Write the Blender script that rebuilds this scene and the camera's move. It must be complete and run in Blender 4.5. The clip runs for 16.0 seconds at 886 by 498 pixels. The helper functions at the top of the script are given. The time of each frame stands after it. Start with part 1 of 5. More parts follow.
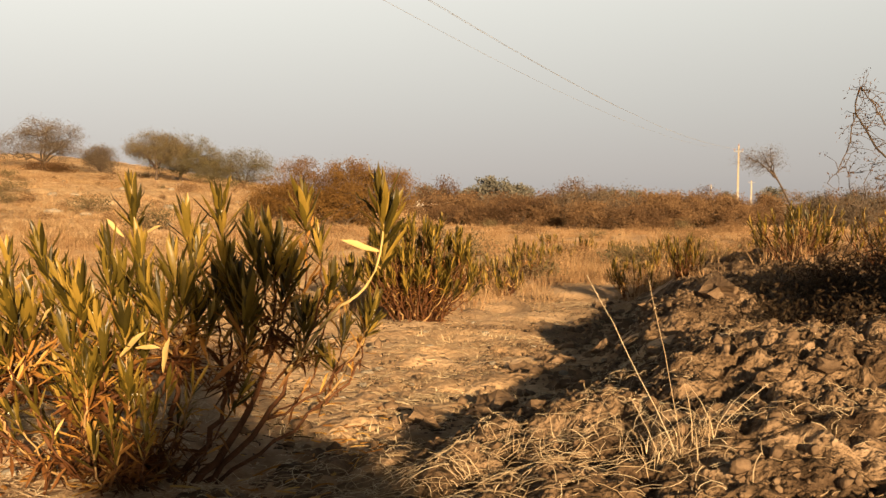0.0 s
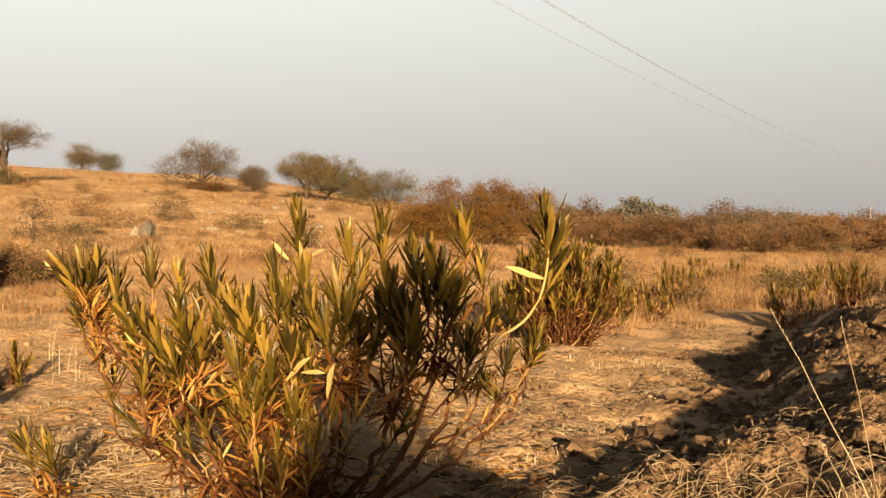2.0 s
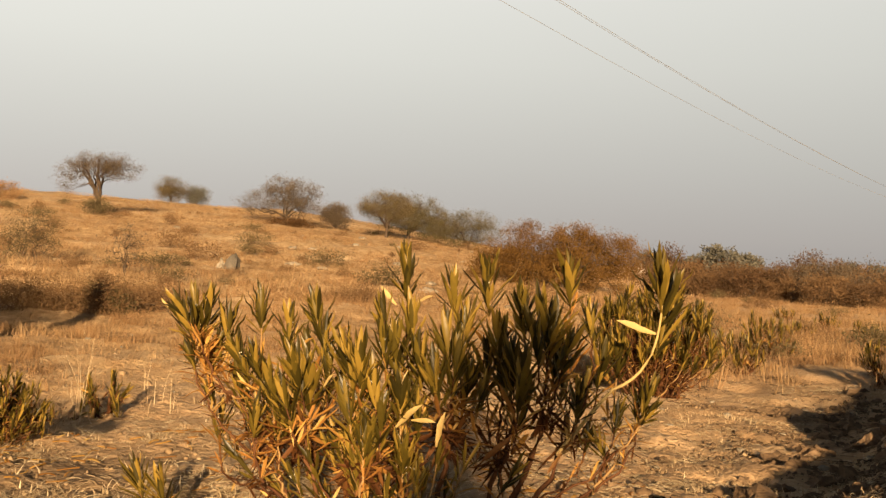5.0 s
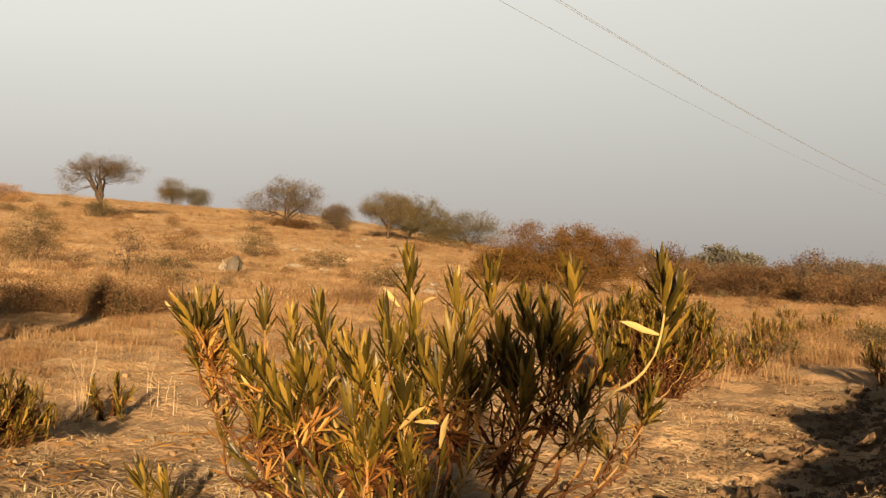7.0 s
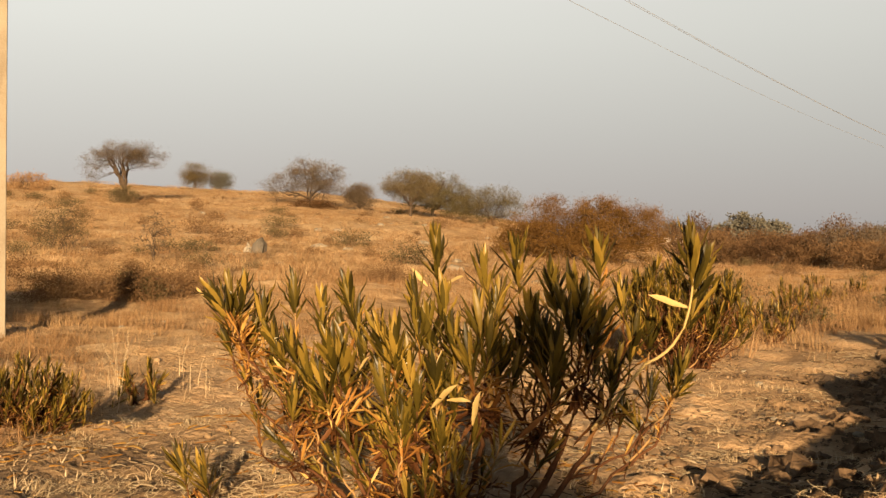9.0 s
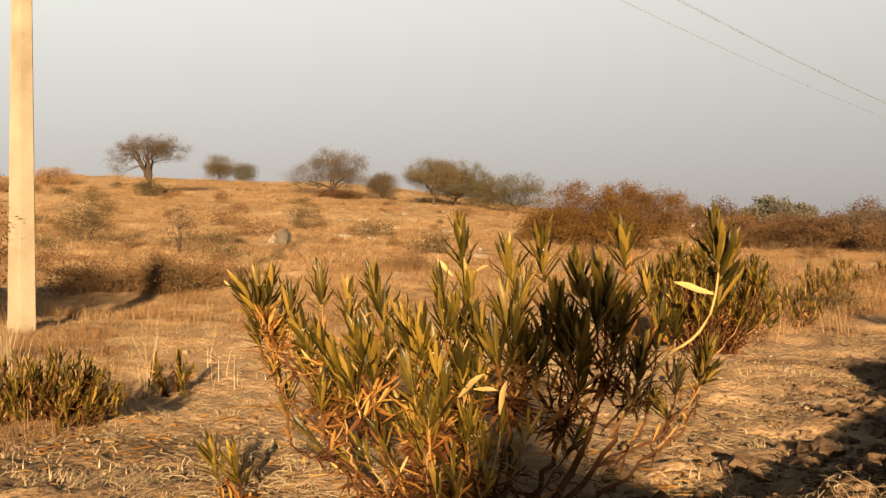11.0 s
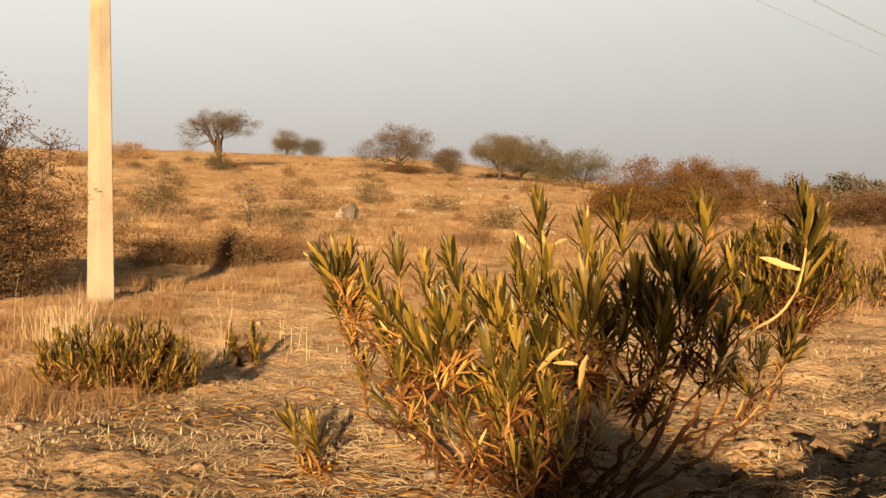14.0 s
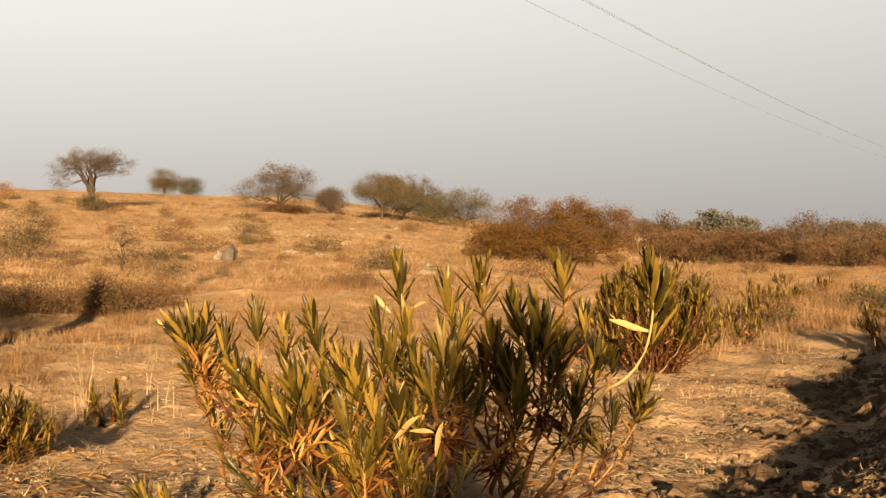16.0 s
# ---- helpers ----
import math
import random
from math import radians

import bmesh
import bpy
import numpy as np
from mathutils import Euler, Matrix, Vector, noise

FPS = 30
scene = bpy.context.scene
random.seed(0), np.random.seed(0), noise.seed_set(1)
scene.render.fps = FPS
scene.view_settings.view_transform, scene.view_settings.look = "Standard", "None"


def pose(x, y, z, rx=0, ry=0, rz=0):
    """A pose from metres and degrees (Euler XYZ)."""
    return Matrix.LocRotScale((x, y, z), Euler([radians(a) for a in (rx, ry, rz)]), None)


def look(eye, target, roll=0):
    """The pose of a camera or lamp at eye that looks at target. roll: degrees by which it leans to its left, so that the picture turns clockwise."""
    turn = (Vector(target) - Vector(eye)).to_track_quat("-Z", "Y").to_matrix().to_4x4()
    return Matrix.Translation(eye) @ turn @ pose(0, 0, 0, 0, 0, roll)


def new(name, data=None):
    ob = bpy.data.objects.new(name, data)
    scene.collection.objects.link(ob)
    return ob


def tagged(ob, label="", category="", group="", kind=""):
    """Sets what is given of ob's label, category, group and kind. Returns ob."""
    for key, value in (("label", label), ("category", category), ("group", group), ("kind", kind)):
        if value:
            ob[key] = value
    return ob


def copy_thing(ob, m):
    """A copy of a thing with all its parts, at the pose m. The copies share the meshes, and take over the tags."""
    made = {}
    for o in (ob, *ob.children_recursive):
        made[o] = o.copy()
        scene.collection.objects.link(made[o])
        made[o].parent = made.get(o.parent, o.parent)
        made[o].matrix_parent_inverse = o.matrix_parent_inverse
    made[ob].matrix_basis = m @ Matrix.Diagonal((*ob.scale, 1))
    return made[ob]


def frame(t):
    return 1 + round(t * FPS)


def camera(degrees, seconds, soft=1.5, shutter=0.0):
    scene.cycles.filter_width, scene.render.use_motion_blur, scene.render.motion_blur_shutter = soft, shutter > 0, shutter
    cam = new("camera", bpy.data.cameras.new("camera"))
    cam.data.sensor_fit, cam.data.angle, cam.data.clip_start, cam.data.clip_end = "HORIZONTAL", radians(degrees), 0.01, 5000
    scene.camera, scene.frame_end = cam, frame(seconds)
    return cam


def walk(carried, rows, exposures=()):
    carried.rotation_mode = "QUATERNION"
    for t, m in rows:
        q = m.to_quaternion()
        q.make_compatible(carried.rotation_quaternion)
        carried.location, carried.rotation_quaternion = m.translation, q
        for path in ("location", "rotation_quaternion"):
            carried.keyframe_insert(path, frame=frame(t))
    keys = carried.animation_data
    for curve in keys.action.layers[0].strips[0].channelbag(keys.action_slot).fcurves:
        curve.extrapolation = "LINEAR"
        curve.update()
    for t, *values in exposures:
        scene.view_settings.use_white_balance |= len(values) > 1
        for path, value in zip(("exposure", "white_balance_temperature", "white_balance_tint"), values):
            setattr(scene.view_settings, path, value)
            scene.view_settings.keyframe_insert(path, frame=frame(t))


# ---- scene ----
# ---- camera ----
cam = camera(49.5, 16.0, soft=1.45)
PATH = [
    (0, (0.799, -0.792, 1.303), (0.784, 1.206, 1.203), 0.5),
    (0.5, (0.745, -0.777, 1.325), (0.641, 1.217, 1.221), 0.9),
    (1, (0.72, -0.758, 1.329), (0.544, 1.232, 1.239), 0.9),
    (1.5, (0.715, -0.728, 1.324), (0.483, 1.257, 1.253), 0.9),
    (2, (0.718, -0.71, 1.32), (0.411, 1.265, 1.258), 0.9),
    (2.5, (0.69, -0.679, 1.304), (0.347, 1.29, 1.221), 2.3),
    (3, (0.662, -0.687, 1.313), (0.304, 1.28, 1.281), 3.0),
    (3.5, (0.647, -0.697, 1.321), (0.242, 1.262, 1.319), 3.1),
    (4, (0.621, -0.702, 1.33), (0.175, 1.247, 1.339), 3.2),
    (4.5, (0.611, -0.713, 1.341), (0.151, 1.233, 1.357), 2.9),
    (7, (0.606, -0.725, 1.345), (0.137, 1.219, 1.364), 2.5),
    (7.5, (0.608, -0.723, 1.345), (0.153, 1.225, 1.361), 2.6),
    (8, (0.607, -0.723, 1.344), (0.143, 1.222, 1.358), 2.2),
    (8.5, (0.598, -0.732, 1.349), (0.105, 1.206, 1.338), 1.4),
    (11, (0.598, -0.756, 1.361), (0.037, 1.162, 1.304), -0.0),
    (11.5, (0.597, -0.759, 1.354), (-0.019, 1.143, 1.286), -0.6),
    (12, (0.566, -0.771, 1.346), (-0.145, 1.097, 1.263), -0.8),
    (12.5, (0.554, -0.774, 1.346), (-0.159, 1.093, 1.258), -0.5),
    (13, (0.545, -0.778, 1.341), (-0.197, 1.077, 1.245), -0.2),
    (13.5, (0.536, -0.766, 1.341), (-0.187, 1.096, 1.247), 0.5),
    (14, (0.552, -0.757, 1.351), (-0.136, 1.118, 1.243), 0.3),
    (14.5, (0.573, -0.74, 1.373), (-0.053, 1.157, 1.275), 0.4),
    (15, (0.593, -0.742, 1.39), (0.031, 1.176, 1.32), 1.2),
    (15.5, (0.603, -0.736, 1.404), (0.082, 1.194, 1.342), 1.2),
    (16, (0.632, -0.732, 1.438), (0.173, 1.214, 1.409), -0.1),
]
walk(cam, [(t, look(eye, target, roll)) for t, eye, target, roll in PATH],
     exposures=[(0.0, 1.38), (2.5, 1.37), (4.5, 1.15), (8.0, 1.12), (11.0, 1.23), (12.5, 1.20), (15.0, 1.30), (16.0, 1.29)])

# ---- world and sun ----
SHADOW_AZ = -18.0      # degrees from +y towards +x in which shadows fall
SUN_EL = 13.5
world = bpy.data.worlds.new("world")
scene.world = world
world.use_nodes = True
wn = world.node_tree.nodes
wl = world.node_tree.links
sky = wn.new("ShaderNodeTexSky")
sky.sky_type = "NISHITA"
sky.sun_disc = False
sky.sun_elevation = radians(SUN_EL)
sky.sun_rotation = radians(SHADOW_AZ + 180.0)
sky.air_density, sky.dust_density, sky.ozone_density = 1.0, 1.5, 1.0
hsv = wn.new("ShaderNodeHueSaturation")
hsv.inputs["Saturation"].default_value = 0.45
wl.new(sky.outputs[0], hsv.inputs["Color"])
dim = wn.new("ShaderNodeMix")
dim.data_type, dim.blend_type = "RGBA", "MULTIPLY"
dim.inputs[0].default_value = 1.0
dim.inputs[7].default_value = (0.020, 0.019, 0.0165, 1)
wl.new(hsv.outputs[0], dim.inputs[6])
# dusty haze lies over the horizon and thins out overhead
tex = wn.new("ShaderNodeTexCoord")
sep = wn.new("ShaderNodeSeparateXYZ")
wl.new(tex.outputs["Generated"], sep.inputs[0])
haze = wn.new("ShaderNodeValToRGB")
els = haze.color_ramp.elements
for p, c in ((0.03, (0.45, 0.42, 0.390)), (0.10, (0.54, 0.525, 0.486)), (0.20, (0.67, 0.665, 0.615)), (0.32, (0.78, 0.78, 0.73))):
    e = els.new(p)
    e.color = (*c, 1)
els[0].color = (0.39, 0.363, 0.345, 1)
els[len(els) - 1].color = (0.80, 0.79, 0.75, 1)
wl.new(sep.outputs["Z"], haze.inputs[0])
side = wn.new("ShaderNodeVectorMath")
side.operation = "DOT_PRODUCT"
wl.new(tex.outputs["Generated"], side.inputs[0])
side.inputs[1].default_value = (-0.22, -0.05, 0.0)
lift = wn.new("ShaderNodeMath")
lift.operation = "ADD"
wl.new(side.outputs["Value"], lift.inputs[0])
lift.inputs[1].default_value = 0.98
hazy = wn.new("ShaderNodeVectorMath")
hazy.operation = "SCALE"
wl.new(haze.outputs[0], hazy.inputs[0])
wl.new(lift.outputs[0], hazy.inputs["Scale"])
thin = wn.new("ShaderNodeMapRange")
thin.inputs["From Min"].default_value, thin.inputs["From Max"].default_value = 0.29, 0.38
thin.inputs["To Min"].default_value, thin.inputs["To Max"].default_value = 0.0, 1.0
wl.new(sep.outputs["Z"], thin.inputs["Value"])
blend = wn.new("ShaderNodeMix")
blend.data_type = "RGBA"
wl.new(thin.outputs[0], blend.inputs[0])
wl.new(hazy.outputs[0], blend.inputs[6])
wl.new(dim.outputs[2], blend.inputs[7])
wl.new(blend.outputs[2], wn["Background"].inputs[0])
wn["Background"].inputs[1].default_value = 0.488
sun = new("sun", bpy.data.lights.new("sun", "SUN"))
sun.data.energy = 5.0
sun.data.angle = radians(1.5)
sun.data.color = (1.0, 0.69, 0.37)
sh = radians(SHADOW_AZ)
sun.matrix_world = look((0, 0, 30), (math.sin(sh) * 30, math.cos(sh) * 30, 30 - 30 * math.tan(radians(SUN_EL))))


# ---- materials ----
def material(name, ramp, scale=8.0, rough=0.85, bump=0.3, fine=60.0, island=0.0, spec=0.2, bump_size=0.02, through_light=0.0):
    """A surface whose colour runs over a ramp by noise at two scales, and, for leaves and blades, from piece to piece."""
    m = bpy.data.materials.new(name)
    m.use_nodes = True
    n, l = m.node_tree.nodes, m.node_tree.links
    b = n["Principled BSDF"]
    geo = n.new("ShaderNodeNewGeometry")
    big = n.new("ShaderNodeTexNoise")
    big.inputs["Scale"].default_value, big.inputs["Detail"].default_value = scale, 6.0
    small = n.new("ShaderNodeTexNoise")
    small.inputs["Scale"].default_value, small.inputs["Detail"].default_value = fine, 9.0
    l.new(geo.outputs["Position"], big.inputs["Vector"])
    l.new(geo.outputs["Position"], small.inputs["Vector"])
    add = n.new("ShaderNodeMath")
    add.operation = "MULTIPLY_ADD"
    l.new(small.outputs["Fac"], add.inputs[0])
    add.inputs[1].default_value = 0.6
    sub = n.new("ShaderNodeMath")
    sub.operation = "MULTIPLY_ADD"
    l.new(big.outputs["Fac"], sub.inputs[0])
    sub.inputs[1].default_value, sub.inputs[2].default_value = 1.4, -0.5
    l.new(sub.outputs[0], add.inputs[2])
    fac = add.outputs[0]
    if island > 0:
        info = n.new("ShaderNodeObjectInfo")
        s = n.new("ShaderNodeMath")
        s.operation = "ADD"
        l.new(info.outputs["Random"], s.inputs[0])
        l.new(geo.outputs["Random Per Island"], s.inputs[1])
        fr = n.new("ShaderNodeMath")
        fr.operation = "FRACT"
        l.new(s.outputs[0], fr.inputs[0])
        mx = n.new("ShaderNodeMix")
        mx.inputs[0].default_value = island
        l.new(fac, mx.inputs[2])
        l.new(fr.outputs[0], mx.inputs[3])
        fac = mx.outputs[0]
    cr = n.new("ShaderNodeValToRGB")
    e = cr.color_ramp.elements
    while len(e) < len(ramp):
        e.new(0.5)
    for k, (p, c) in enumerate(ramp):
        e[k].position, e[k].color = p, (*c, 1)
    l.new(fac, cr.inputs[0])
    l.new(cr.outputs[0], b.inputs["Base Color"])
    b.inputs["Roughness"].default_value = rough
    b.inputs["Specular IOR Level"].default_value = spec
    if bump > 0:
        bp = n.new("ShaderNodeBump")
        bp.inputs["Strength"].default_value, bp.inputs["Distance"].default_value = bump, bump_size
        l.new(small.outputs["Fac"], bp.inputs["Height"])
        l.new(bp.outputs[0], b.inputs["Normal"])
    if through_light > 0:
        tr = n.new("ShaderNodeBsdfTranslucent")
        l.new(cr.outputs[0], tr.inputs["Color"])
        ms = n.new("ShaderNodeMixShader")
        ms.inputs[0].default_value = through_light
        l.new(b.outputs[0], ms.inputs[1])
        l.new(tr.outputs[0], ms.inputs[2])
        l.new(ms.outputs[0], n["Material Output"].inputs[0])
    return m


M_GROUND = material("dry_ground", [(0.15, (0.232, 0.149, 0.085)), (0.45, (0.458, 0.304, 0.176)), (0.62, (0.562, 0.388, 0.235)), (0.9, (0.645, 0.475, 0.315))],
                    scale=0.9, fine=26.0, bump=0.85, bump_size=0.03)
def grassy_soil(m):
    """Blends the sandy soil into the tawny, root-matted soil of the grassland by the sheet's own attribute."""
    n, l = m.node_tree.nodes, m.node_tree.links
    b = n["Principled BSDF"]
    sand = b.inputs["Base Color"].links[0].from_socket
    at = n.new("ShaderNodeAttribute")
    at.attribute_name = "grassy"
    nz = n.new("ShaderNodeTexNoise")
    nz.inputs["Scale"].default_value, nz.inputs["Detail"].default_value, nz.inputs["Roughness"].default_value = 3.2, 10.0, 0.62
    geo = n.new("ShaderNodeNewGeometry")
    l.new(geo.outputs["Position"], nz.inputs["Vector"])
    cr = n.new("ShaderNodeValToRGB")
    e = cr.color_ramp.elements
    e.new(0.5)
    e.new(0.6)
    for k, (p, c) in enumerate(((0.36, (0.18, 0.115, 0.060)), (0.43, (0.37, 0.240, 0.128)), (0.53, (0.555, 0.385, 0.220)), (0.64, (0.69, 0.52, 0.33)))):
        e[k].position, e[k].color = p, (*c, 1)
    wide = n.new("ShaderNodeTexNoise")
    wide.inputs["Scale"].default_value, wide.inputs["Detail"].default_value = 0.16, 5.0
    l.new(geo.outputs["Position"], wide.inputs["Vector"])
    both = n.new("ShaderNodeMix")
    both.inputs[0].default_value = 0.40
    l.new(nz.outputs["Fac"], both.inputs[2])
    l.new(wide.outputs["Fac"], both.inputs[3])
    l.new(both.outputs[0], cr.inputs[0])
    mx = n.new("ShaderNodeMix")
    mx.data_type = "RGBA"
    l.new(at.outputs["Fac"], mx.inputs[0])
    l.new(sand, mx.inputs[6])
    l.new(cr.outputs[0], mx.inputs[7])
    earth = n.new("ShaderNodeAttribute")
    earth.attribute_name = "earthy"
    dark = n.new("ShaderNodeValToRGB")
    for k, (p, c) in enumerate(((0.35, (0.15, 0.098, 0.057)), (0.68, (0.36, 0.25, 0.15)))):
        dark.color_ramp.elements[k].position, dark.color_ramp.elements[k].color = p, (*c, 1)
    l.new(nz.outputs["Fac"], dark.inputs[0])
    turned = n.new("ShaderNodeMix")
    turned.data_type = "RGBA"
    l.new(earth.outputs["Fac"], turned.inputs[0])
    l.new(mx.outputs[2], turned.inputs[6])
    l.new(dark.outputs[0], turned.inputs[7])
    l.new(turned.outputs[2], b.inputs["Base Color"])


grassy_soil(M_GROUND)
M_BANK = material("bank_earth", [(0.18, (0.044, 0.025, 0.013)), (0.45, (0.150, 0.097, 0.056)), (0.66, (0.265, 0.178, 0.108)), (0.88, (0.41, 0.295, 0.195))], scale=4.5, fine=30.0, bump=1.0, bump_size=0.06)
M_CLOD = material("clod_earth", [(0.20, (0.074, 0.047, 0.028)), (0.55, (0.155, 0.102, 0.062)), (0.90, (0.265, 0.182, 0.115))], scale=6.0, fine=40.0, bump=0.8)
M_GRIT = material("sandy_grit", [(0.20, (0.176, 0.116, 0.064)), (0.80, (0.400, 0.288, 0.176))], scale=6.0, fine=40.0, bump=0.5, island=0.6)
M_STONE = material("pale_stone", [(0.20, (0.182, 0.156, 0.124)), (0.80, (0.358, 0.312, 0.247))], scale=9.0, fine=70.0, bump=0.5)
M_ROCK = material("grey_rock", [(0.20, (0.070, 0.060, 0.050)), (0.80, (0.165, 0.145, 0.120))], scale=2.0, fine=16.0, bump=0.8)
M_STRAW = material("dry_straw", [(0.0, (0.32, 0.22, 0.125)), (0.5, (0.55, 0.42, 0.265)), (1.0, (0.80, 0.68, 0.48))], scale=3.0, fine=30, island=0.7, rough=0.6, bump=0, through_light=0.2)
M_HAY = material("hill_grass", [(0.10, (0.18, 0.120, 0.062)), (0.36, (0.42, 0.280, 0.150)), (0.56, (0.575, 0.405, 0.230)), (1.0, (0.72, 0.55, 0.345))], scale=0.4, fine=3.5, island=0.35, rough=0.7, bump=0, through_light=0.25)
M_PINKHAY = material("pink_grass", [(0.10, (0.17, 0.100, 0.050)), (0.40, (0.37, 0.235, 0.118)), (0.6, (0.47, 0.31, 0.165)), (1.0, (0.60, 0.43, 0.26))], scale=0.5, fine=4, island=0.5, rough=0.7, bump=0, through_light=0.2)
M_LEAF = material("lance_leaf", [(0.0, (0.016, 0.013, 0.003)), (0.30, (0.058, 0.044, 0.007)), (0.60, (0.150, 0.106, 0.016)), (0.85, (0.33, 0.215, 0.038)), (1.0, (0.54, 0.36, 0.085))], scale=5, fine=40, island=0.8, rough=0.4, spec=0.45, bump=0.1, through_light=0.28)
M_DEAD = material("withered_leaf", [(0.00, (0.208, 0.088, 0.022)), (0.40, (0.416, 0.198, 0.047)), (0.75, (0.603, 0.354, 0.094)), (1.00, (0.728, 0.540, 0.228))], scale=6, fine=50, island=0.8, rough=0.65, bump=0.1, through_light=0.3)
M_RUST = material("rusty_leaf", [(0.00, (0.050, 0.018, 0.006)), (0.50, (0.105, 0.040, 0.012)), (0.85, (0.190, 0.082, 0.024)), (1.00, (0.30, 0.155, 0.050))], scale=6, fine=50, island=0.8, rough=0.65, bump=0.1, through_light=0.2)
M_STEM = material("woody_stem", [(0.10, (0.043, 0.017, 0.007)), (0.50, (0.092, 0.038, 0.016)), (0.90, (0.155, 0.073, 0.032))], scale=7, fine=60, bump=0.5, bump_size=0.004)
M_PALESTEM = material("pale_stem", [(0.1, (0.22, 0.125, 0.05)), (0.9, (0.42, 0.27, 0.12))], scale=7, fine=60, bump=0.4, bump_size=0.004)
M_BARK = material("thorn_bark", [(0.1, (0.035, 0.025, 0.018)), (0.9, (0.12, 0.085, 0.06))], scale=5, fine=40, bump=0.6, bump_size=0.01)
# Olive, green and brown crowns are greyed to put distance haze into their colour.
M_OLIVE = material("olive_crown", [(0.00, (0.088, 0.070, 0.037)), (0.50, (0.135, 0.105, 0.055)), (1.00, (0.195, 0.148, 0.079))], scale=0.8, fine=8, island=0.3, rough=0.8, bump=0, through_light=0.25)
M_GREENCROWN = material("green_crown", [(0.00, (0.078, 0.067, 0.033)), (0.50, (0.118, 0.098, 0.047)), (1.00, (0.175, 0.138, 0.067))], scale=0.8, fine=8, island=0.3, rough=0.8, bump=0, through_light=0.25)
M_BROWNCROWN = material("brown_crown", [(0.0, (0.085, 0.064, 0.045)), (0.5, (0.125, 0.096, 0.068)), (1.0, (0.170, 0.134, 0.097))], scale=0.8, fine=8, island=0.3, rough=0.8, bump=0, through_light=0.2)
M_REDTREE = material("russet_leaf", [(0.00, (0.052, 0.027, 0.012)), (0.50, (0.090, 0.046, 0.018)), (1.00, (0.145, 0.078, 0.030))], scale=2, fine=20, island=0.35, rough=0.8, bump=0, through_light=0.2)
M_SCRUB = material("brown_scrub", [(0.0, (0.130, 0.075, 0.037)), (0.5, (0.185, 0.110, 0.055)), (1.0, (0.245, 0.152, 0.08))], scale=1.5, fine=12, island=0.2, rough=0.85, bump=0, through_light=0.2)
M_BRUSH = material("brown_brush", [(0.1, (0.082, 0.045, 0.023)), (0.5, (0.112, 0.064, 0.033)), (0.9, (0.145, 0.088, 0.047))], scale=0.6, fine=5, island=0.12, rough=0.9, bump=0, through_light=0.2)
M_TUFT = material("brown_tuft", [(0.0, (0.20, 0.115, 0.055)), (0.5, (0.33, 0.20, 0.10)), (1.0, (0.50, 0.33, 0.18))], scale=0.5, fine=4, island=0.5, rough=0.8, bump=0, through_light=0.2)
M_REDCROWN = material("red_crown", [(0.00, (0.100, 0.050, 0.014)), (0.50, (0.150, 0.079, 0.021)), (1.00, (0.205, 0.115, 0.032))], scale=0.8, fine=8, island=0.15, rough=0.8, bump=0, through_light=0.2)
M_FARCROWN = material("far_crown", [(0.00, (0.060, 0.060, 0.052)), (0.50, (0.105, 0.102, 0.085)), (1.00, (0.17, 0.16, 0.13))], scale=0.3, fine=4, island=0.5, rough=0.9, bump=0)
# Darkened beyond the twigs' own tone for the black shade in the bank's hollow.
M_TWIGSHADE = material("dry_twigs_and_shade", [(0.0, (0.015, 0.010, 0.005)), (0.6, (0.036, 0.022, 0.011)), (1.0, (0.084, 0.045, 0.018))], scale=3, fine=20, island=0.6, rough=0.85, bump=0)
M_CONCRETE = material("pole_concrete", [(0.15, (0.300, 0.251, 0.187)), (0.5, (0.386, 0.333, 0.255)), (0.9, (0.450, 0.394, 0.310))], scale=3.0, fine=60, bump=0.35, bump_size=0.006, rough=0.8)
M_STEEL = material("galvanised_steel", [(0.2, (0.25, 0.25, 0.25)), (0.8, (0.4, 0.4, 0.4))], scale=8, fine=60, bump=0.1, rough=0.5)
M_WIRE = material("aluminium_wire", [(0.20, (0.180, 0.180, 0.180)), (0.80, (0.324, 0.324, 0.324))], scale=8, fine=60, bump=0, rough=0.55)
M_PORCELAIN = material("porcelain", [(0.2, (0.3, 0.16, 0.1)), (0.8, (0.4, 0.22, 0.14))], scale=8, fine=60, bump=0, rough=0.25, spec=0.5)
M_BUD = material("pale_bud", [(0.2, (0.55, 0.52, 0.38)), (0.8, (0.75, 0.72, 0.58))], scale=40, fine=200, bump=0.2)
M_WALL = material("whitewash", [(0.2, (0.55, 0.52, 0.48)), (0.8, (0.75, 0.72, 0.68))], scale=1, fine=9, bump=0)


# ---- mesh helpers ----
def mesh_of(name, verts, faces, mat, smooth=False):
    """A mesh from arrays: vertices (n, 3) and faces, a list of index arrays (m, k)."""
    me = bpy.data.meshes.new(name)
    verts = np.asarray(verts, np.float32)
    faces = [np.asarray(f, np.int32) for f in faces if len(f)]
    loops = np.concatenate([f.ravel() for f in faces])
    sizes = np.concatenate([np.full(len(f), f.shape[1], np.int32) for f in faces])
    starts = np.concatenate([[0], np.cumsum(sizes)[:-1]]).astype(np.int32)
    me.vertices.add(len(verts))
    me.vertices.foreach_set("co", verts.ravel())
    me.loops.add(len(loops))
    me.loops.foreach_set("vertex_index", loops)
    me.polygons.add(len(sizes))
    me.polygons.foreach_set("loop_start", starts)
    me.polygons.foreach_set("loop_total", sizes)
    if smooth:
        me.polygons.foreach_set("use_smooth", np.ones(len(sizes), bool))
    me.update(calc_edges=True)
    me.materials.append(mat)
    return me


